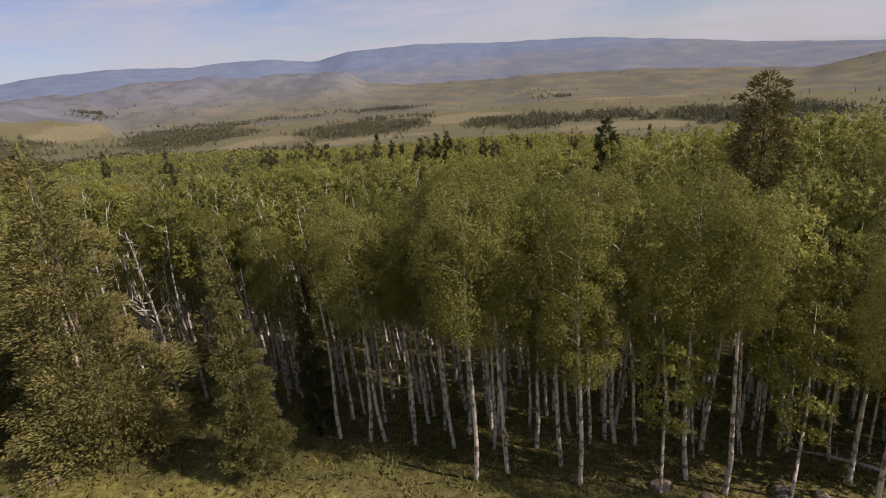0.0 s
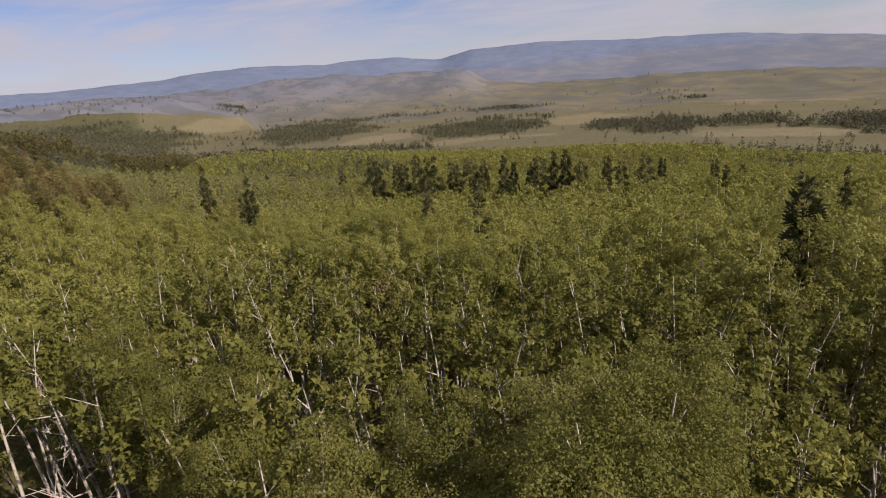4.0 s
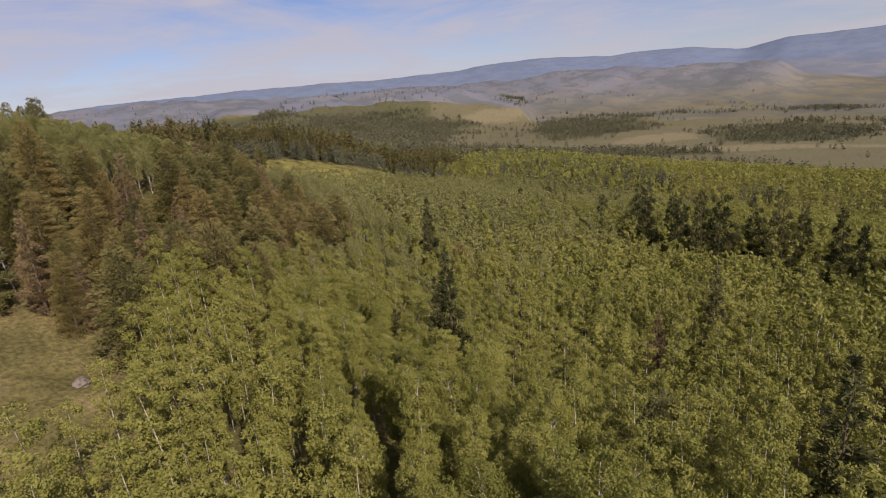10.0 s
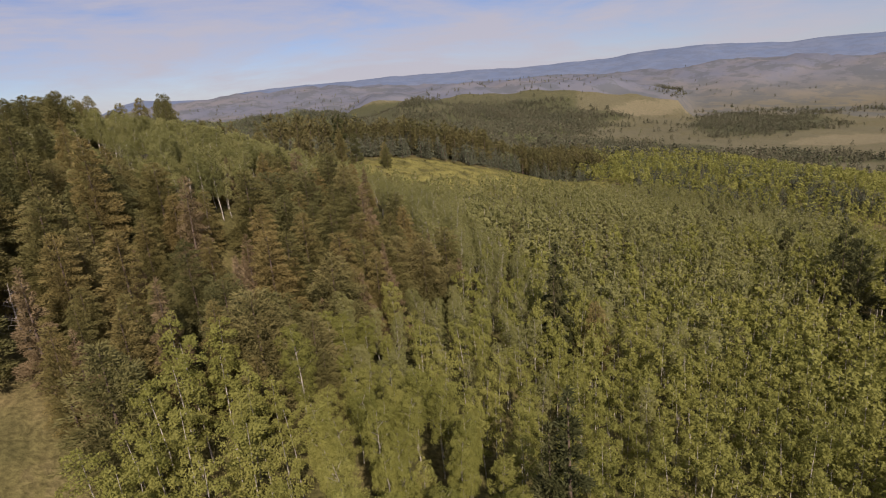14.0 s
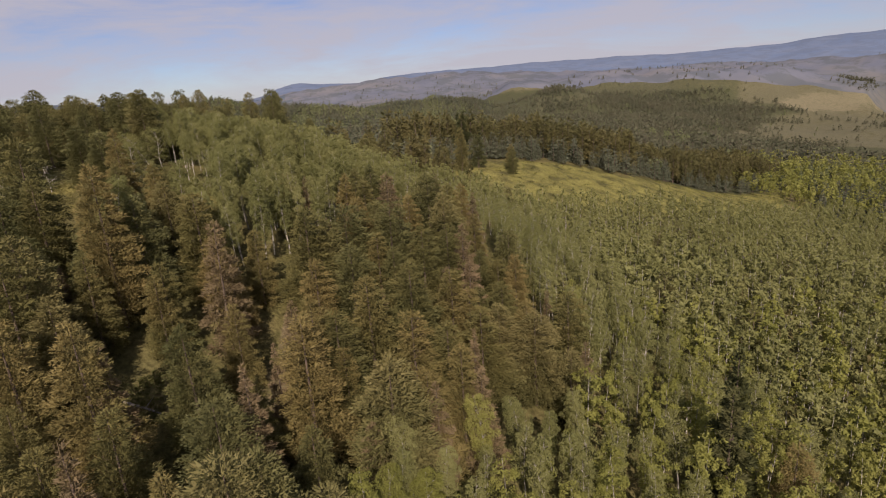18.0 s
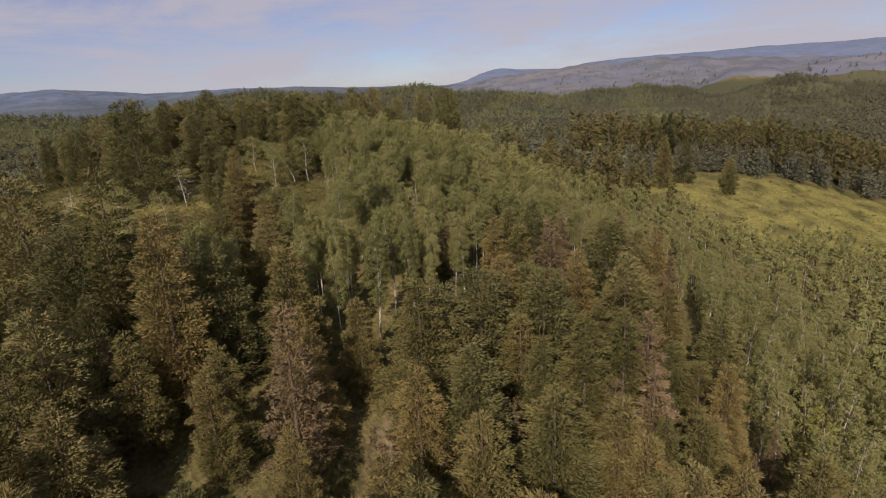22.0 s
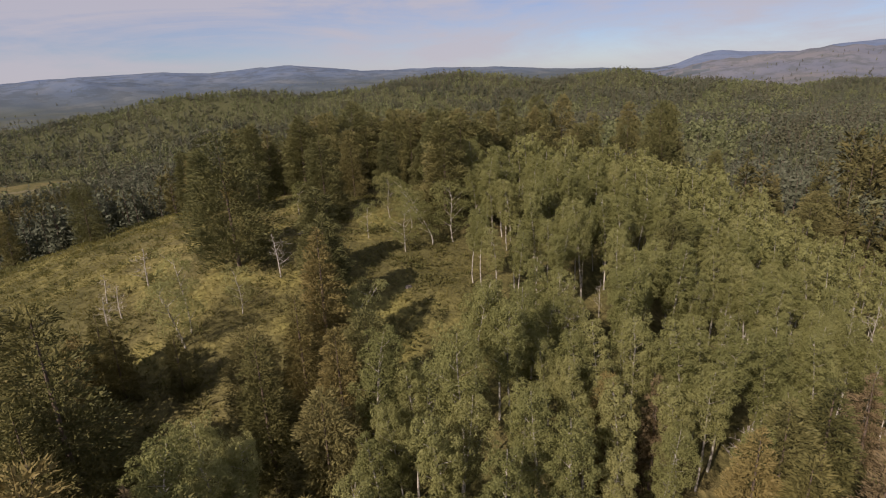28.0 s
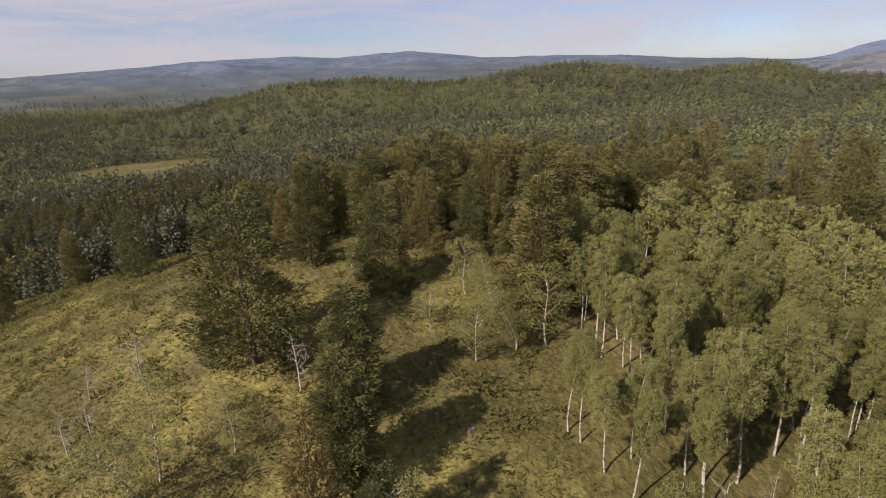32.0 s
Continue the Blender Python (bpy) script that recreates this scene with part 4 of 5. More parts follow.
NAMED = [("spruce", -46.1, 101.6, up_to(-46.1, 101.6, 8.4)), ("spruce", -47.6, 101.0, up_to(-47.6, 101, 5.5)), ("spruce", -8.3, 92.2, up_to(-8.3, 92.2, 8.8)), ("spruce", -76.4, 135, up_to(-76.4, 135, 6.2)), ("spruce", -23.1, 128.6, up_to(-23.1, 128.6, 0.8)), ("spruce", -75, 133, up_to(-75, 133, 3)),
         ("dark_pine", 22.2, 71.8, up_to(22.2, 71.8, 10.4), 0.95), ("spruce", 39.0, 100.9, up_to(39.0, 100.9, 4.6), 0.9), ("pine", 32, 64.7, 14.6, 0.7), ("oval_pine", 27.4, 47.2, 23), ("edge_fir", -20.8, 31.4, 19.5, 1.08), ("edge_spruce", -11.3, 28.9, 15.4, 0.92), ("spruce", -8.6, 33.4, 10, 1.0),
         ("edge_fir", -29.5, 32.5, 15, 1.0), ("edge_spruce", -25.2, 33.6, 12, 1.0), ("aspen_front", -15.2, 38.4, 15), ("aspen_front", -17.6, 40.6, 15.5), ("aspen_front", -12.6, 39.6, 15), ("aspen_front", -14.4, 42.4, 16), ("aspen_front", -20.4, 42.0, 16), ("aspen_front", -10.6, 37.0, 15),
         ("aspen_front", 20, 22.6, 18), ("aspen_front", 28, 19, 18), ("aspen_front", 20.5, 18.6, 17),  ("bare_aspen", -20.8, 38.8, 13.5, 0.75), ("snag", -12.1, 35.9, 12),
         ("pine", -156, 12, 9.5), ("pine", -151.5, 33.5, 8.7), ("pine", -141.6, 20.8, 8), ("round_fir", -137.6, 67.0, 13.4, 1.12), ("round_fir", -136.8, 76.5, 9.2, 1.25), ("round_fir", -150.9, 70.3, 10, 1.13),
         ("round_fir", -160.7, 74.7, 9, 0.86), ("pine", -130.9, 78.9, 6.2), ("fir", -121, 66.6, 7), ("fir", -121.7, 72.4, 5.2, 1.2), ("fir", -110.5, 75.2, 16, 1.1), ("fir", -103.7, 81.8, 16.5, 1.0), ("fir", -126, 82, 12, 1.0),
         ("round_fir", -131.4, 79.6, 9.6, 1.15), ("young_aspen", -129.8, 82.5, 7, 1.1), ("young_aspen", -128.4, 81, 6, 1.1), ("fir", -122.5, 82, 9.5, 1.1), ("round_fir", -121, 79.3, 7.5, 1.1), ("fir", -119.8, 86, 10, 1.1), ("round_fir", -123.5, 86.5, 8.5, 1.0), ("fir", -117, 82.5, 11, 1.1), ("round_fir", -115.5, 87, 10, 1.0), ("fir", -120.4, 68.4, 6.5, 1.1), ("fir", -119.8, 65.5, 5.5, 1.1), ("young_aspen", -124.5, 90.5, 7.5, 1.1), ("young_aspen", -121.5, 91, 8.5, 1.1), ("bare_aspen", -133.4, 59.9, 4.4, 1.2), ("bare_aspen", -136.7, 71.7, 4.6, 1.2), ("bare_aspen", -131, 57, 3.2, 1.2), ("bare_aspen", -126.5, 61.5, 3.5, 1.2), ("young_aspen", -125.8, 69.6, 7.4, 1.1), ("young_aspen", -127.5, 68.6, 7.2, 1.1), ("young_aspen", -130.8, 71.4, 4.8, 1.1),
         ("aspen_grey", -142, 89.7, 8.4), ("aspen_grey", -141.6, 90.6, 8), ("aspen_grey", -142.1, 93.7, 8.2), ("aspen_grey", -140, 92.5, 8), ("aspen_grey", -138.8, 94.2, 8.5), ("aspen_grey", -161.9, 92.5, 8.5), ("aspen_grey", -161, 93.4, 8.5),
         ("young_aspen", -145, 81.9, 5.6, 1.3), ("young_aspen", -147.5, 84, 7, 1.2), ("young_aspen", -149.5, 86, 7.5, 1.2), ("pine", -206.4, 188, 8.5), ("pine", -200.3, 185, 8.5), ("pine", -201, 167, 14, 0.9),
         ("round_fir", -112.5, 67.5, 14, 1.1), ("fir", -112.5, 60, 11, 1.2), ("round_fir", -109, 73, 12, 1.1), ("fir", -109, 62, 13, 1.1), ("fir", -112, 54, 11, 1.1), ("round_fir", -114, 47, 10, 1.0), ("fir", -117, 55, 7.5, 1.3), ("fir", -116, 39, 10, 1.2), ("round_fir", -120, 46, 7.5, 1.0),
         ("brown", -125.7, 105, 9), ("fir", -124.1, 102, 9), ("snag", -127.1, 111, 6.5, 1.3), ("brown", -131, 118, 9, 1.2), ("brown", -134.5, 121, 9, 1.2), ("bare_aspen", -137.9, 98.9, 6), ("bare_aspen", -136.5, 98.2, 5.5), ("bare_aspen", -139, 111.5, 7.5), ("bare_aspen", -142, 117, 8),
         ("pine", -199.3, 94.6, up_to(-199.3, 94.6, 33.9), 0.8), ("pine", -192, 97.5, 12, 0.8), ("pine", -198, 91, 13, 0.8), ("pine", -211.5, 113.8, up_to(-211.5, 113.8, 31.5), 0.7), ("pine", -194, 114, 12, 0.8), ("pine", -189, 87, 11, 0.8), ("pine", -188, 103, 10, 0.8), ("pine", -188, 119, 12, 0.8), ("pine", -185, 127, 11, 0.8), ("pine", -183, 133, 11, 0.8), ("pine", -197, 104, 11, 0.8), ("pine", -196, 121, 12, 0.8), ("dark_pine", -222, 178, up_to(-222, 178, 22.2), 0.8), ("brown", -103.6, 131.4, 8.6, 0.75), ("brown", -116, 134.6, 7.4, 0.75), ("brown", -118.5, 133, 7, 0.7), ("brown", -101, 128, 7.5, 0.8), ("dark_pine", -207, 176, 11),
         ("round_fir", -153, 60, 11, 0.85), ("round_fir", -161, 54, 10.5, 0.85), ("round_fir", -168, 48, 11, 0.85), ("round_fir", -155, 50, 9, 0.85), ("round_fir", -163, 41, 9.5, 0.85), ("round_fir", -170, 58, 10.5, 0.85), ("round_fir", -166, 63.5, 11, 0.85), ("round_fir", -172, 66, 11, 0.85), ("round_fir", -176, 59, 12, 0.85), ("round_fir", -171, 72, 11.5, 0.85), ("round_fir", -178, 64, 12, 0.85), ("round_fir", -181, 70, 12, 0.85), ("round_fir", -175, 77, 12, 0.85), ("round_fir", -182, 77, 12, 0.85), ("round_fir", -184, 84, 12.5, 0.85), ("round_fir", -177, 84, 12, 0.85), ("round_fir", -190, 66, 12, 0.85), ("round_fir", -192, 74, 12, 0.85),
         ("round_fir", -186, 91, up_to(-186, 91, 33), 0.7), ("round_fir", -192, 86, up_to(-192, 86, 34), 0.7), ("round_fir", -196, 90, up_to(-196, 90, 34.2), 0.7), ("round_fir", -190, 100, up_to(-190, 100, 31.5), 0.7), ("round_fir", -196, 106, up_to(-196, 106, 32.5), 0.7), ("round_fir", -190, 111, up_to(-190, 111, 33), 0.7), ("round_fir", -199, 113, up_to(-199, 113, 32), 0.7),
         ("bare_aspen", -136.6, 99.3, 6.2, 0.5), ("bare_aspen", -135.4, 100.2, 5.6, 0.5), ("bare_aspen", -136.1, 108.2, 6.9, 0.5), ("bare_aspen", -135, 107, 6.3, 0.5), ("bare_aspen", -131, 102.2, 5.7, 0.5), ("bare_aspen", -142.5, 101.6, 4.2, 0.5), ("bare_aspen", -148.1, 111.4, 5.3, 0.5), ("bare_aspen", -147, 110.2, 5, 0.5), ("bare_aspen", -128.3, 61.3, 3.4, 1.2), ("bare_aspen", -148.3, 126.6, 9, 0.5), ("bare_aspen", -147, 124, 8.5, 0.5), ("round_fir", -149, 108.3, 9.5, 0.8), ("round_fir", -161, 69.5, 9, 0.9), ("fir", -166.5, 76, 10, 0.9), ("young_aspen", -153, 77.5, 6, 1.1), ("young_aspen", -151, 80.5, 6, 1.1), ("young_aspen", -147, 77, 4.5, 1.1), ("young_aspen", -156, 84, 7, 1.1), ("young_aspen", -152, 66, 5, 1.1),
         ("pine", -158, 47, 8.5), ("pine", -164, 57, 9), ("fir", -155, 55, 8), ("pine", -147, 8, 8)]


PINE_LINE = [(-65.8, 224.5, 17.5), (-57, 203, 17.5), (-54.7, 221, 15), (-47, 199, 16), (-42.2, 200.6, 18.5), (-38.7, 203, 17), (-31.7, 211, 14), (-25, 206, 16), (-21.1, 208.9, 14.5), (-13.3, 195.2, 16.5), (-9, 180, 15),
             (-3.7, 174.4, 14), (2, 178, 17), (5.3, 175, 17.5), (9.2, 172.9, 13.5), (-1.9, 160, 16), (16.9, 184.2, 14), (20, 178, 13), (26.7, 180.5, 14), (33.4, 192.3, 13), (38.5, 150, 11), (46, 186, 12), (52, 182, 11),
             (-126.4, 255.4, 14), (-124, 259, 12), (-120.4, 269.6, 16.5), (-116, 266, 14), (-128, 262, 11), (-100, 278, 12), (-96, 284, 12), (-110, 262, 13), (-84, 240, 13)]


def forest():
    x, y, r = scatter(-190, 110, 24, 345, 3.05, 3)
    dx, dy, _ = scatter(-190, -118, 82, 136, 3.7, 4)
    dome = inside(dx, dy, ASPEN_DOME)
    x, y = np.concatenate([x, dx[dome]]), np.concatenate([y, dy[dome]])
    keep = ~np.any([inside(x, y, p) for p in OPEN], axis=0)
    keep &= (y > 26 - 0.1 * x) | (x < -28)
    keep &= ~((x > -26) & (x < 44) & (y > 38) & (y < 58))
    keep &= ~((x < -7) & (y < 36.5)) & ~((x < -20) & (y < 44) & (x > -60))
    keep &= (line_gap(x, y) < 78) | (r.random(len(x)) < 0.8)
    for _, nx, ny, *_ in NAMED + OVERLOOK:
        keep &= np.hypot(x - nx, y - ny) > 2.2
    x, y = x[keep], y[keep]
    con = inside(x, y, CONIFER_SLOPE) | inside(x, y, PINE_ROW) | inside(x, y, CONIFER_BAND)
    con |= (x < -140) & (y < 100) & ~inside(x, y, ASPEN_DOME)
    con |= (x < -88) & (x > -112) & (y < 66)
    con |= (x < -74) & (x > -112) & (y < 80)
    con |= (x < -172) & (y < 165) & ~inside(x, y, ASPEN_DOME)
    con |= r.random(len(x)) < 0.012
    thin = ~con | (r.random(len(x)) < np.where(inside(x, y, PINE_ROW), 0.0, 0.50))
    return x[thin], y[thin], con[thin], r


POLES = scatter(-28, 46, 28, 62, 2.3, 6)


def dome_scale(x, y):
    """Trees stay lower on the dry hilltop and down the slope to the north."""
    return np.interp(x, (-150, -110), (0.80, 1.0)) * np.where((x < -130) & (y > 124) & (y < 200), 0.85, 1.0) * np.where(x > -90, np.interp(y, (75, 92, 105, 160), (1.0, 0.95, 0.84, 0.98)) + np.interp(y, (45, 75, 95), (0.30, 0.24, 0.05)) * np.interp(x, (-40, -12), (0, 1)), 1.0)


fx, fy, fcon, fr = forest()
fgap = line_gap(fx, fy)
near_aspen = np.concatenate([np.argsort(np.where(fcon | (fx < -82), 1e6, fgap))[:140], np.argsort(np.where(fcon | (fx >= -82), 1e6, fgap))[:170]])
near_conifer = np.argsort(np.where(fcon, fgap, 1e6))[:230]
hill = fx < np.random.default_rng(12).uniform(-112, -52, len(fx))
is_near = np.zeros(len(fx), bool)
is_near[near_aspen] = True
is_near[near_conifer] = True
for i in near_aspen:
    front = fy[i] < 44 and fx[i] > -30
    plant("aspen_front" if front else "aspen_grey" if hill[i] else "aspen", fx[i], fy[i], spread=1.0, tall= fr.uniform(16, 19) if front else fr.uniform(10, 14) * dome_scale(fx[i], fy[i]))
for i in near_conifer:
    p = fr.random() * (0.62 if fx[i] < -136 else 1.0)
    plant(("round_fir" if fx[i] < -136 else "fir") if p < 0.38 else "pine" if p < 0.62 else "brown" if p < 0.86 else "fir" if p < 0.97 or fx[i] > -72 else "snag", fx[i], fy[i], fr.uniform(8.5, 14.5) * (0.9 if fx[i] < -136 else 1.0) if p < 0.97 else 8, spread=fr.uniform(1.0, 1.35))
for key, x, y, tall, *wide in NAMED + OVERLOOK:
    plant(key, x, y, tall, *wide)


def stand(name, xs, ys, parts, talls, wood_mat, leaf_m, label, seed):
    """Many trees joined into one object: trunks and crowns of a few kinds, turned and scaled."""
    r = np.random.default_rng(seed)
    V, Fc, S, n = [], [], [], 0
    zs = height(xs, ys)
    for x, y, z, tall in zip(xs, ys, zs, talls):
        (wv, wf), (cv, cf), ref = parts[int(r.integers(len(parts)))]
        a, k, w = r.random() * 6.28, tall / ref, tall / ref * r.uniform(0.85, 1.15)
        ca, sa = math.cos(a), math.sin(a)
        turn = np.array([[ca, -sa, 0], [sa, ca, 0], [0, 0, 1]]).T
        for v, f, s in ((wv, wf, 0), (cv, cf, 1)):
            V.append((v * (w, w, k)) @ turn + (x, y, z - 0.1)); Fc.append(f + n); S.append(np.full(len(f), s)); n += len(v)
    me = raw_mesh(name, np.concatenate(V), np.concatenate(Fc), [wood_mat, leaf_m], slot=np.concatenate(S))
    return tagged(new(name, me), label, "trees", kind="stuff")


mid_aspen = [(*aspen_parts(R, 14, 1.5 + 0.1 * k, 2900, 0.175, low=0.32, limbs=44, sides=3), 14) for k in range(6)]
hill_aspen = [(*aspen_parts(R, 14, 1.45 + 0.1 * k, 3800, 0.146, low=0.36, limbs=90, sides=5, lean=1.0, clump=0.85), 14) for k in range(5)]
side_aspen = [(*aspen_parts(R, 14, 1.55 + 0.1 * k, 1150, 0.285, low=0.34, limbs=28, sides=3), 14) for k in range(6)]
low_aspen = [(*aspen_parts(R, 14, 1.65 + 0.1 * k, 330, 0.54, low=0.36, limbs=15, sides=3), 14) for k in range(6)]
low_fir = [(*conifer_parts(R, 15, 3.0, 1500, 0.48, round_top=t, ragged=0.3, sides=4), 15) for t in (0.4, 0.6, 0.9, 1.2, 0.8)]
band_fir = [(*conifer_parts(R, 15, 2.9, 850, 0.56, low=0.14, round_top=t, ragged=0.35, sides=4), 15) for t in (0.4, 0.6, 0.9, 1.2, 0.8)]
rest_a, rest_c = ~is_near & ~fcon, ~is_near & fcon
fgap = np.minimum(fgap, np.minimum(np.hypot(fx + 40, fy - 60), np.minimum(np.hypot(fx + 56, fy - 72), np.hypot(fx - 14, fy - 64))))
close, beside = rest_a & (fgap < 24), rest_a & (fgap >= 24) & (fgap < 55)
away = rest_a & (fgap >= 55)
GROVES = (("aspen_grove", close & ~hill, mid_aspen, ASPEN_FAR, "dense grove of green quaking aspens on the slope"), ("aspen_wood", beside & ~hill, side_aspen, ASPEN_FAR, "green quaking aspens crowding the slope"),
          ("hilltop_aspen_grove", (close | beside) & hill & (fx > -148), hill_aspen, GREY_FAR, "dense grove of grey-green aspens on the hilltop"),
          ("far_hilltop_aspens", (close | beside) & hill & (fx <= -148), side_aspen, GREY_FAR, "grey-green aspens on the far brow of the hill"))
for grove, k_, parts_, mat, text in GROVES:
    stand(grove, fx[k_], fy[k_], parts_, fr.uniform(10, 14, k_.sum()) * dome_scale(fx[k_], fy[k_]), ASPEN_BARK, mat, text, 20)
pole = (POLES[1] > 31 - 0.12 * POLES[0]) & ((POLES[0] > -8) | (POLES[1] > 36.5))
pole_aspen = [(*aspen_parts(R, 14, 1.4, 560, 0.2, low=0.70, limbs=10, sides=5, lean=1.0), 14) for k in range(6)]
stand("aspen_poles", POLES[0][pole], POLES[1][pole], pole_aspen, fr.uniform(13.5, 17.5, pole.sum()), ASPEN_BARK, SHADED_EDGE_FAR, "crowded slender white aspen trunks with thin crowns", 19)
k_ = away & hill
stand("far_hill_aspens", fx[k_], fy[k_], low_aspen, fr.uniform(10, 14, k_.sum()) * dome_scale(fx[k_], fy[k_]), ASPEN_BARK, GREY_FAR, "grey-green aspens on the far side of the hill", 29)
away &= ~hill
stand("aspen_forest", fx[away], fy[away], low_aspen, fr.uniform(10, 14, away.sum()) * dome_scale(fx[away], fy[away]), ASPEN_BARK, ASPEN_FAR, "wide stand of green quaking aspens", 21)
stand("conifer_forest", fx[rest_c], fy[rest_c], low_fir, fr.uniform(8, 13.5, rest_c.sum()) * np.where((fx[rest_c] < -140) & (fy[rest_c] < 92), 0.92, np.interp(fx[rest_c], (-230, -130), (1.1, 1.0))) * np.where(inside(fx[rest_c], fy[rest_c], PINE_ROW), 1.42, 1.0), FIR_BARK, FIR_FAR, "mixed dark green and brown conifer woods on the ridge", 22)


bx_, by_, _ = scatter(-310, -190, 140, 405, 4.6, 8)
k_ = inside(bx_, by_, CONIFER_BAND)
stand("meadow_edge_conifers", bx_[k_], by_[k_], band_fir, fr.uniform(12, 18, k_.sum()), FIR_BARK, FIR_FAR, "tall brownish conifers along the upper edge of the meadow", 27)
for x, y, tall in PINE_LINE:
    plant("dark_pine", x, y, tall - 1 + float(dip(x, y)), 0.78)


# ---- far woods ----
def far_woods():
    r = np.random.default_rng(31)
    n = 50000
    rad = np.exp(r.uniform(np.log(125), np.log(2900), n))
    az = np.radians(r.uniform(-62, 165, n))
    x, y = MID_X - rad * np.sin(az), MID_Y + rad * np.cos(az)
    deg, el, _ = polar(x, y)
    patch = wave(x, y, 430, 0.5) + 0.7 * wave(x, y, 160, 1.9) + 0.5 * wave(x, y, 70, 0.2)
    wood, field = spots(deg, el, WOODS), spots(deg, el, FIELDS) + 0.3 * wave(x, y, 210, 0.8)
    keep = (wood + 0.35 * patch > 0.05) & (r.random(n) < 0.75)
    keep |= (patch > 0.95) & (r.random(n) < 0.5)
    keep |= (deg > 70) & (rad < 1900) & (patch > -1.0)
    keep |= r.random(n) < 0.02
    keep |= (deg > 34) & (deg < 92) & (rad < 1000) & (patch > -0.75)
    keep |= (deg > 96) & (rad < 1900) & (patch > -1.3)
    keep |= (deg < 40) & (rad < 700) & (patch > 0.25)
    keep |= (spots(deg, el, [(44, -1.4, 11, 1.5), (68, -1.2, 9, 1.6)]) > 0) & (r.random(n) < 0.45)
    keep |= (rad < 520) & (patch > -0.6) & (deg > 28)
    keep &= (field < 0.05) | (r.random(n) < 0.01)
    keep &= (x < -190) | (x > 110) | (y > 345) | (y < 24)
    keep &= ~np.any([inside(x, y, p) for p in OPEN], axis=0)
    keep &= ~((x > -162) & (x < -60) & (y < 40))
    pale = (0.6 * wave(x, y, 260, 3.0) + 0.5 * wave(x, y, 90, 0.7) + np.where(deg > 60, 0.05, -0.2) > 0.15) & ~((deg > 96) & (rad < 430))
    return x[keep], y[keep], pale[keep], r


def valley_woods():
    """Close-set woods on the valley floor, in patches with open fields between."""
    r = np.random.default_rng(33)
    n = 70000
    rad, az = np.sqrt(r.uniform(430 ** 2, 1900 ** 2, n)), np.radians(r.uniform(-62, 62, n))
    x, y = MID_X - rad * np.sin(az), MID_Y + rad * np.cos(az)
    deg, el, _ = polar(x, y)
    edge = 0.55 * wave(x, y, 160, 1.9) + 0.45 * wave(x, y, 60, 0.2)
    keep = (spots(deg, el, WOODS) + edge > 0.15 + 0.5 * r.random(n)) & (spots(deg, el, FIELDS) < 0.1)
    return x[keep], y[keep], r


wx, wy, wpale, wrand = far_woods()
tiny, tiny_pale = [], []
for k in range(5):
    wood, crown = small_conifer(R, 12, 2.3, 34, 1.8, 0.6 + 0.08 * k)
    tiny.append((wood, crown, 12))
    wood, crown = aspen_parts(R, 11, 2.2, 24, 2.0, low=0.2, limbs=8, sides=3)
    tiny_pale.append((wood, crown, 11))
wnear = np.hypot(wx - MID_X, wy - MID_Y) < 420
small_fir = [(*small_conifer(R, 12, 2.3, 260, 0.72, 0.5 + 0.1 * k), 12) for k in range(4)]
small_aspen = [(*aspen_parts(R, 11, 2.0, 70, 1.1, low=0.25, limbs=12, sides=3), 11) for k in range(4)]
bx_, by_, _ = scatter(-340, -150, -190, 60, 5.4, 9)
k_ = (-(bx_ + 172) * 0.94 - (by_ - 20) * 0.34 > 2) & ~inside(bx_, by_, CLEARING) & (polar(bx_, by_)[0] > 100)
stand("valley_side_conifers", bx_[k_], by_[k_], band_fir, fr.uniform(7, 12, k_.sum()), FIR_BARK, FIR_FAR, "conifer woods falling away into the side valley", 28)
k_ = wnear & ~wpale
stand("ridge_conifer_woods", wx[k_], wy[k_], small_fir, wrand.uniform(6, 11, k_.sum()), FIR_BARK, HAZED_RIDGE_FIR, "conifer woods falling away behind the ridge", 25)
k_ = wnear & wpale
stand("ridge_aspen_woods", wx[k_], wy[k_], small_aspen, wrand.uniform(6, 10, k_.sum()), FIR_BARK, HAZED_ASPEN, "aspen woods falling away behind the ridge", 26)
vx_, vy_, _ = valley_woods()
stand("valley_conifer_woods", vx_, vy_, [(*small_conifer(R, 12, 2.4, 16, 2.7, 0.6 + 0.1 * k), 12) for k in range(4)], wrand.uniform(7, 13, len(vx_)), FIR_BARK, HAZED_FIR, "dark conifer woods in patches on the valley floor", 30)
rrand = np.random.default_rng(34)
rad_, az_ = np.sqrt(rrand.uniform(330 ** 2, 1500 ** 2, 30000)), np.radians(rrand.uniform(60, 162, 30000))
gx_, gy_ = MID_X - rad_ * np.sin(az_), MID_Y + rad_ * np.cos(az_)
gdeg, gel, _ = polar(gx_, gy_)
k_ = (spots(gdeg, gel, FIELDS) < 0) & ~inside(gx_, gy_, YELLOW_MEADOW) & ~inside(gx_, gy_, FAR_TRAIL) & (wave(gx_, gy_, 210, 0.9) + 0.6 * wave(gx_, gy_, 80, 2.4) > -0.95)
light_ = k_ & (wave(gx_, gy_, 240, 3.0) + 0.5 * wave(gx_, gy_, 90, 0.7) + 0.3 * rrand.normal(size=len(gx_)) + np.where(gdeg > 108, np.interp(gel, (-6, -4, -2.8), (-0.3, -0.3, 0.5)), 0) > 0.12)
dark_ = k_ & ~light_
stand("ridge_top_conifers", gx_[dark_], gy_[dark_], tiny, wrand.uniform(7, 13, dark_.sum()), FIR_BARK, HAZED_RIDGE_FIR, "dense conifer woods covering the far ridges", 35)
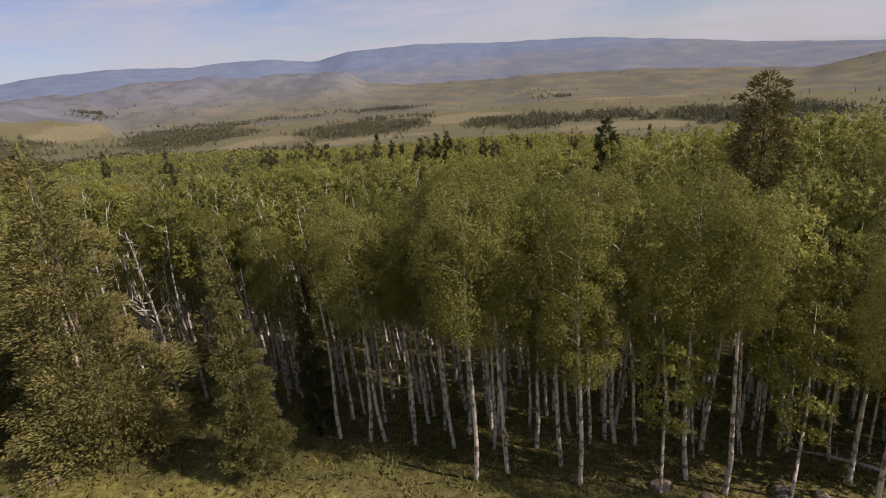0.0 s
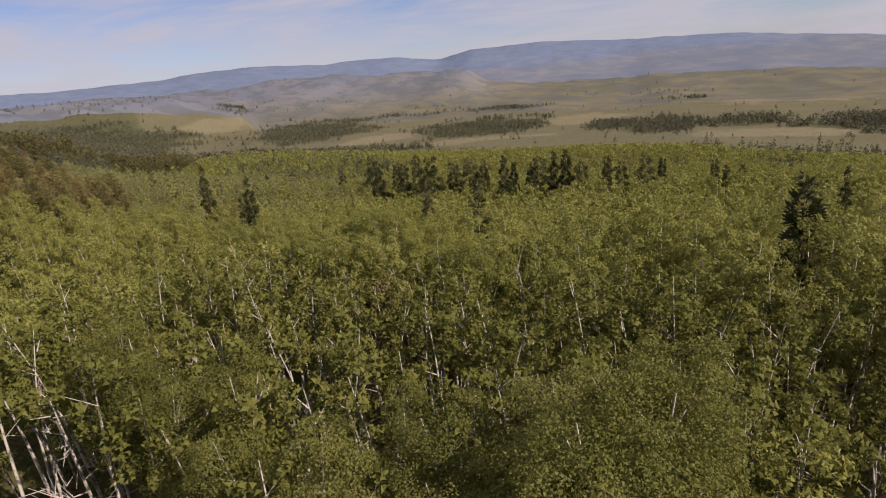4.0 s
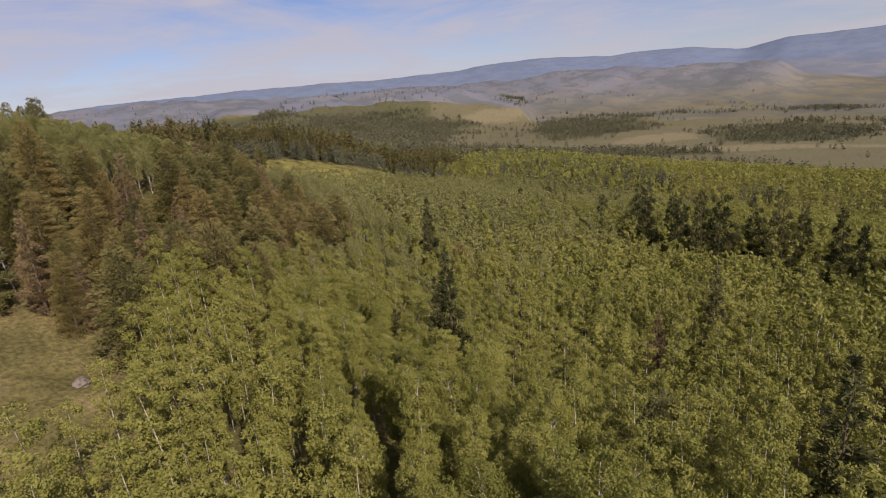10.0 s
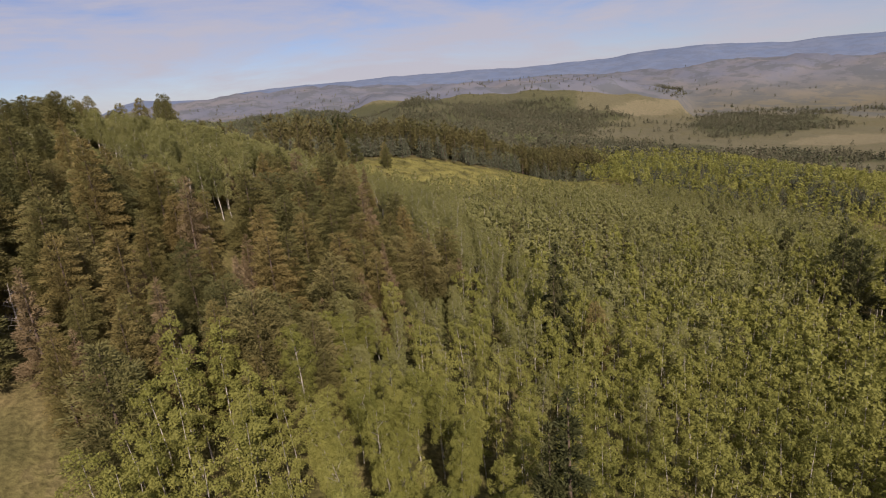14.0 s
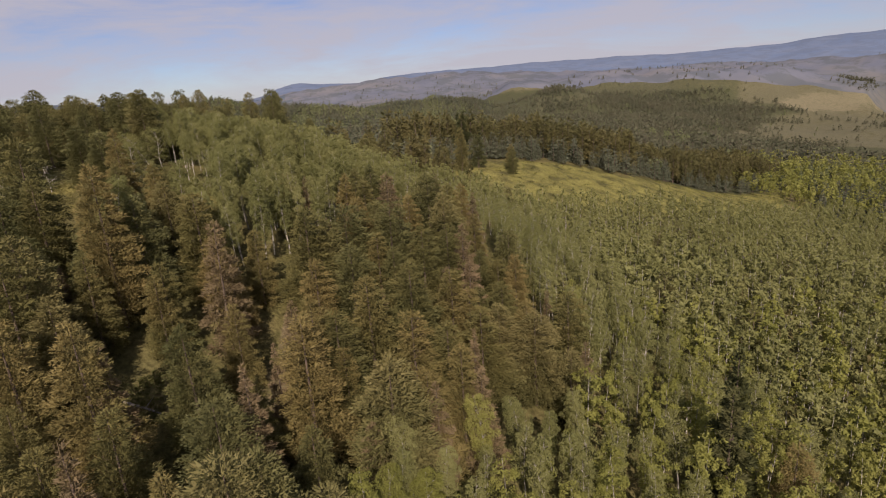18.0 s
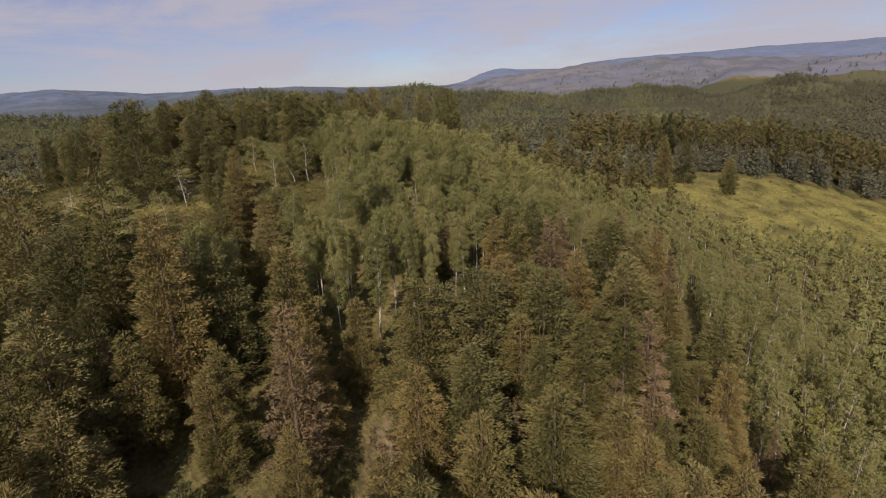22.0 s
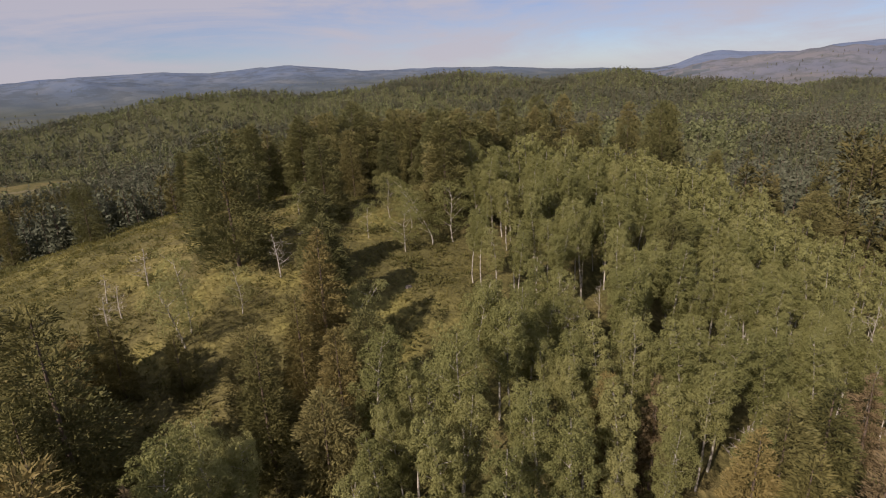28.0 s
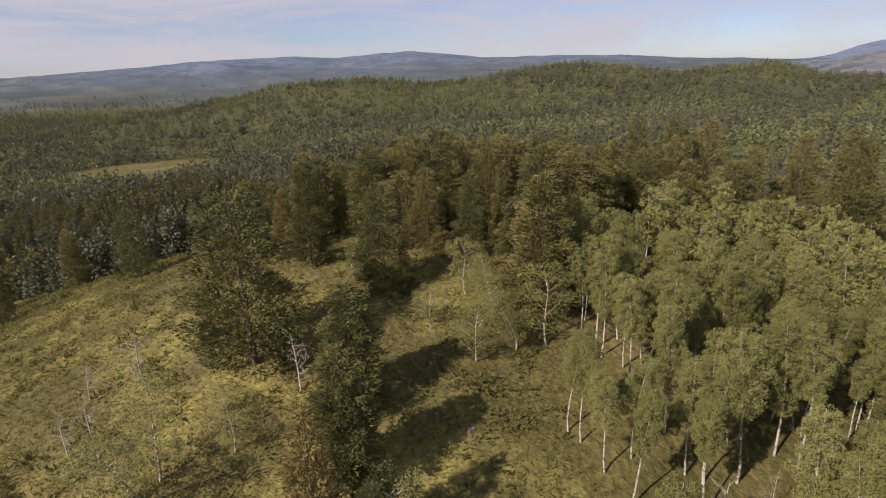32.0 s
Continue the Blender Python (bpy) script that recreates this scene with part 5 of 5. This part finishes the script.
stand("ridge_top_aspens", gx_[light_], gy_[light_], tiny_pale, wrand.uniform(6, 10, light_.sum()), FIR_BARK, HAZED_ASPEN, "pale aspen groves covering the far ridges", 36)
rad_, az_ = np.sqrt(rrand.uniform(980 ** 2, 1560 ** 2, 7000)), np.radians(rrand.uniform(36, 64, 7000))
gx_, gy_ = MID_X - rad_ * np.sin(az_), MID_Y + rad_ * np.cos(az_)
gdeg, gel, _ = polar(gx_, gy_)
k_ = (spots(gdeg, gel, FIELDS) < 0) & (wave(gx_, gy_, 260, 0.3) + 0.7 * wave(gx_, gy_, 90, 1.6) + 0.4 * rrand.normal(size=len(gx_)) > 0.0)
stand("low_hill_conifers", gx_[k_], gy_[k_], tiny, wrand.uniform(6, 10, k_.sum()), FIR_BARK, HAZED_FIR, "scattered conifers over the low far hills", 37)
gx_, gy_, _ = scatter(-330, 420, 150, 640, 5.2, 10)
far_ = np.hypot(gx_ - MID_X, gy_ - MID_Y)
gdeg = polar(gx_, gy_)[0]
k_ = (gdeg < 36) & (gdeg > -50) & (far_ < 500) & ((gy_ > 345) | (gx_ > 110)) & (wave(gx_, gy_, 130, 0.4) + 0.6 * wave(gx_, gy_, 50, 1.2) > -0.75 + np.clip((far_ - 440) / 160, 0, 1.6))
stand("lower_aspen_woods", gx_[k_], gy_[k_], small_aspen, wrand.uniform(7, 11, k_.sum()), FIR_BARK, ASPEN_FAR, "green aspen woods running down to the valley floor", 32)
wx, wy, wpale = wx[~wnear], wy[~wnear], wpale[~wnear]
stand("far_conifer_woods", wx[~wpale], wy[~wpale], tiny, wrand.uniform(7, 13, (~wpale).sum()), FIR_BARK, HAZED_FIR, "distant patches of dark conifer woods", 23)
stand("far_aspen_woods", wx[wpale], wy[wpale], tiny_pale, wrand.uniform(6, 11, wpale.sum()), FIR_BARK, HAZED_ASPEN, "distant patches of pale green aspen woods", 24)


# ---- shrubs and grass ----
def tufts(name, xs, ys, blades, tall, spread, leaf_m, label, cat, seed, width=0.22):
    """Low growth: at each place a handful of pointed blades or twigs."""
    r = np.random.default_rng(seed)
    n = len(xs)
    size = r.uniform(0.55, 1.3, n)
    base = np.stack([xs, ys, height(xs, ys) - 0.05], -1)
    b = np.repeat(np.arange(n), blades)
    off = r.normal(size=(len(b), 3)) * np.array([spread, spread, 0]) * size[b][:, None]
    lift = np.abs(r.normal(size=len(b))) * tall * 0.35 * size[b] * (blades > 8)
    p = base[b] + off
    p[:, 2] += lift
    way = unit(off * 0.7 / spread + r.normal(size=(len(b), 3)) * 0.35 + np.array([0, 0, 0.45]))
    v, f = spikes(p, way, tall * size[b] * r.uniform(0.6, 1.2, len(b)), tall * width, r, np.array([0, 0, 1]) + 0.5 * r.normal(size=(len(b), 3)))
    return tagged(new(name, raw_mesh(name, v, f, [leaf_m])), label, cat, kind="stuff")


def open_places(n, x0, x1, y0, y1, seed, polys):
    r = np.random.default_rng(seed)
    x, y = r.uniform(x0, x1, n), r.uniform(y0, y1, n)
    k = np.any([inside(x, y, p) for p in polys], axis=0)
    return x[k], y[k]


EDGE_MEADOW = [(-46, 8), (34, 8), (34, 40), (12, 48), (-12, 46), (-46, 44)]
gx_, gy_ = open_places(38000, -170, -104, 0, 100, 41, (CLEARING,))
tufts("grass", gx_, gy_, 5, 0.38, 0.30, GRASS_LEAF, "dry straw-green tall grass in the clearing", "grass", 51)
gx_, gy_ = open_places(15000, -46, 34, 8, 48, 42, (EDGE_MEADOW,))
tufts("meadow_grass", gx_, gy_, 5, 0.36, 0.32, LUSH_GRASS, "green-yellow meadow grass at the forest edge", "grass", 52)
gx_, gy_ = open_places(18000, -246, -160, 150, 392, 46, (YELLOW_MEADOW,))
tufts("hill_meadow_grass", gx_, gy_, 5, 0.5, 0.45, HILL_GRASS, "bright yellow-green grass in the meadow below the ridge", "grass", 56)
sx_, sy_ = open_places(1300, -170, -104, 0, 100, 43, (CLEARING,))
tufts("clearing_shrubs", sx_, sy_, 26, 0.45, 0.42, SHRUB_LEAF, "low rounded sagebrush and snowberry bushes", "shrubs", 53, width=0.4)
sx_, sy_ = open_places(1500, -250, 34, 8, 265, 44, (EDGE_MEADOW, LOW_MEADOW, YELLOW_MEADOW, TRAIL))
gl_x, gl_y = open_places(700, -100, -82, 74, 96, 47, (GLADE,))
sx_, sy_ = np.concatenate([sx_, gl_x]), np.concatenate([sy_, gl_y])
tufts("meadow_shrubs", sx_, sy_, 26, 0.5, 0.45, SHRUB_LEAF, "low green bushes at the edge of the woods", "shrubs", 54, width=0.4)
ux_, uy_, _ = scatter(-60, 40, 26, 70, 1.6, 45)
tufts("undergrowth", ux_, uy_, 14, 0.45, 0.45, SHRUB_LEAF, "patchy green undergrowth below the aspens", "shrubs", 55, width=0.35)


# ---- logs, rocks and cabins ----
def fallen_log(x, y, long, turn, thick, limbs=4):
    r = np.random.default_rng(int(abs(x * 13 + y * 7)))
    d = np.array([math.cos(turn), math.sin(turn)])
    s = np.linspace(0, 1, 7)
    px, py = x + d[0] * long * s, y + d[1] * long * s
    pts = np.stack([px - x, py - y, height(px, py) - z_at(x, y) + thick * 0.8], -1)
    pieces = [tube(pts, thick * (1 - 0.65 * s), 8)]
    for k in range(limbs):
        c = pts[2 + k % 4]
        pieces.append(tube([c, c + r.normal(size=3) * 0.35 + np.array([0, 0, 0.6])], [thick * 0.3, 0.01], 4))
    log = tagged(new("fallen_log"), "bleached grey fallen log lying on the slope", "log", "fallen logs")
    for name, geo in [("log_trunk", pieces[0])] + [("branch_stub", q) for q in pieces[1:]]:
        new(name, mesh_of(name, geo, DEAD_WOOD)).parent = log
    log.location = (x, y, z_at(x, y))


for args in ((-93.4, 76.0, 6.0, 0.5, 0.20), (-96.5, 77.0, 9.0, 1.0, 0.22), (-104.5, 68.0, 5.0, 2.2, 0.18), (24.5, 27.2, 5.0, 2.6, 0.16), (9.5, 37.0, 5.0, 0.6, 0.12), (-112, 109, 5, 0.4, 0.16)):
    fallen_log(*args)


def boulder(x, y, size, label):
    r = np.random.default_rng(int(abs(x * 31 + y * 17)))
    bm = bmesh.new()
    bmesh.ops.create_icosphere(bm, subdivisions=3, radius=size)
    for v in bm.verts:
        k = 1 + 0.22 * noise.noise(v.co * (1.6 / size) + Vector((x, y, 0))) + 0.08 * noise.noise(v.co * (5 / size))
        v.co = Vector((v.co.x * k * 1.25, v.co.y * k, v.co.z * k * 0.7))
    me = bpy.data.meshes.new("boulder")
    bm.to_mesh(me); bm.free()
    me.materials.append(ROCK)
    ob = tagged(new("boulder", me), label, "rock", "boulders")
    ob.location, ob.rotation_euler = (x, y, z_at(x, y) + size * 0.22), (0, 0, float(r.random() * 6))


for x, y, k in ((11.2, 26.8, 0.5), (13.4, 25.9, 0.34), (17.6, 26.2, 0.48), (19.5, 25.6, 0.36), (-22.7, 28.2, 0.35), (-24.5, 26.5, 0.45), (-68.6, 70.3, 0.8), (-124, 70, 0.3), (-145, 70, 0.35), (-139, 84, 0.3)):
    boulder(x, y, k, "weathered grey-brown boulder half sunk in the grass")


def cabin(deg, far, turn):
    x, y = MID_X - far * math.sin(radians(deg)), MID_Y + far * math.cos(radians(deg))
    root = tagged(new("cabin"), "small far-off cabin with a pale roof among conifers", "house", "cabins on the ridge")
    root.matrix_basis = pose(x, y, z_at(x, y) + 2.0, rz=turn) @ Matrix.Diagonal((0.6, 0.6, 0.6, 1))
    for name, mat, v, f in (
            ("wall", DEAD_WOOD, [(-6, -4, -3), (6, -4, -3), (6, 4, -3), (-6, 4, -3), (-6, -4, 3), (6, -4, 3), (6, 4, 3), (-6, 4, 3), (-6, 0, 5.6), (6, 0, 5.6)],
             [(0, 1, 5, 4), (2, 3, 7, 6), (1, 2, 6, 5), (3, 0, 4, 7)]),
            ("roof", PALE_ROOF, [(-6.6, -4.8, 2.7), (6.6, -4.8, 2.7), (6.6, 0, 6.0), (-6.6, 0, 6.0), (6.6, 4.8, 2.7), (-6.6, 4.8, 2.7), (-6.6, -4.8, 2.4), (6.6, -4.8, 2.4), (6.6, 4.8, 2.4), (-6.6, 4.8, 2.4)],
             [(0, 1, 2, 3), (3, 2, 4, 5), (6, 9, 8, 7), (0, 6, 7, 1), (5, 4, 8, 9)])):
        part_ob = new(name, raw_mesh(name, v, f, [mat]))
        part_ob.parent = root


PALE_ROOF = bark_mat("pale_metal_roof", (0.26, 0.24, 0.22), (0.19, 0.18, 0.17), 1.0, rough=0.6)
for args in ((100.8, 560, 20), (98.2, 540, 65), (79.0, 520, 110), (140.5, 1250, 10)):
    cabin(*args)
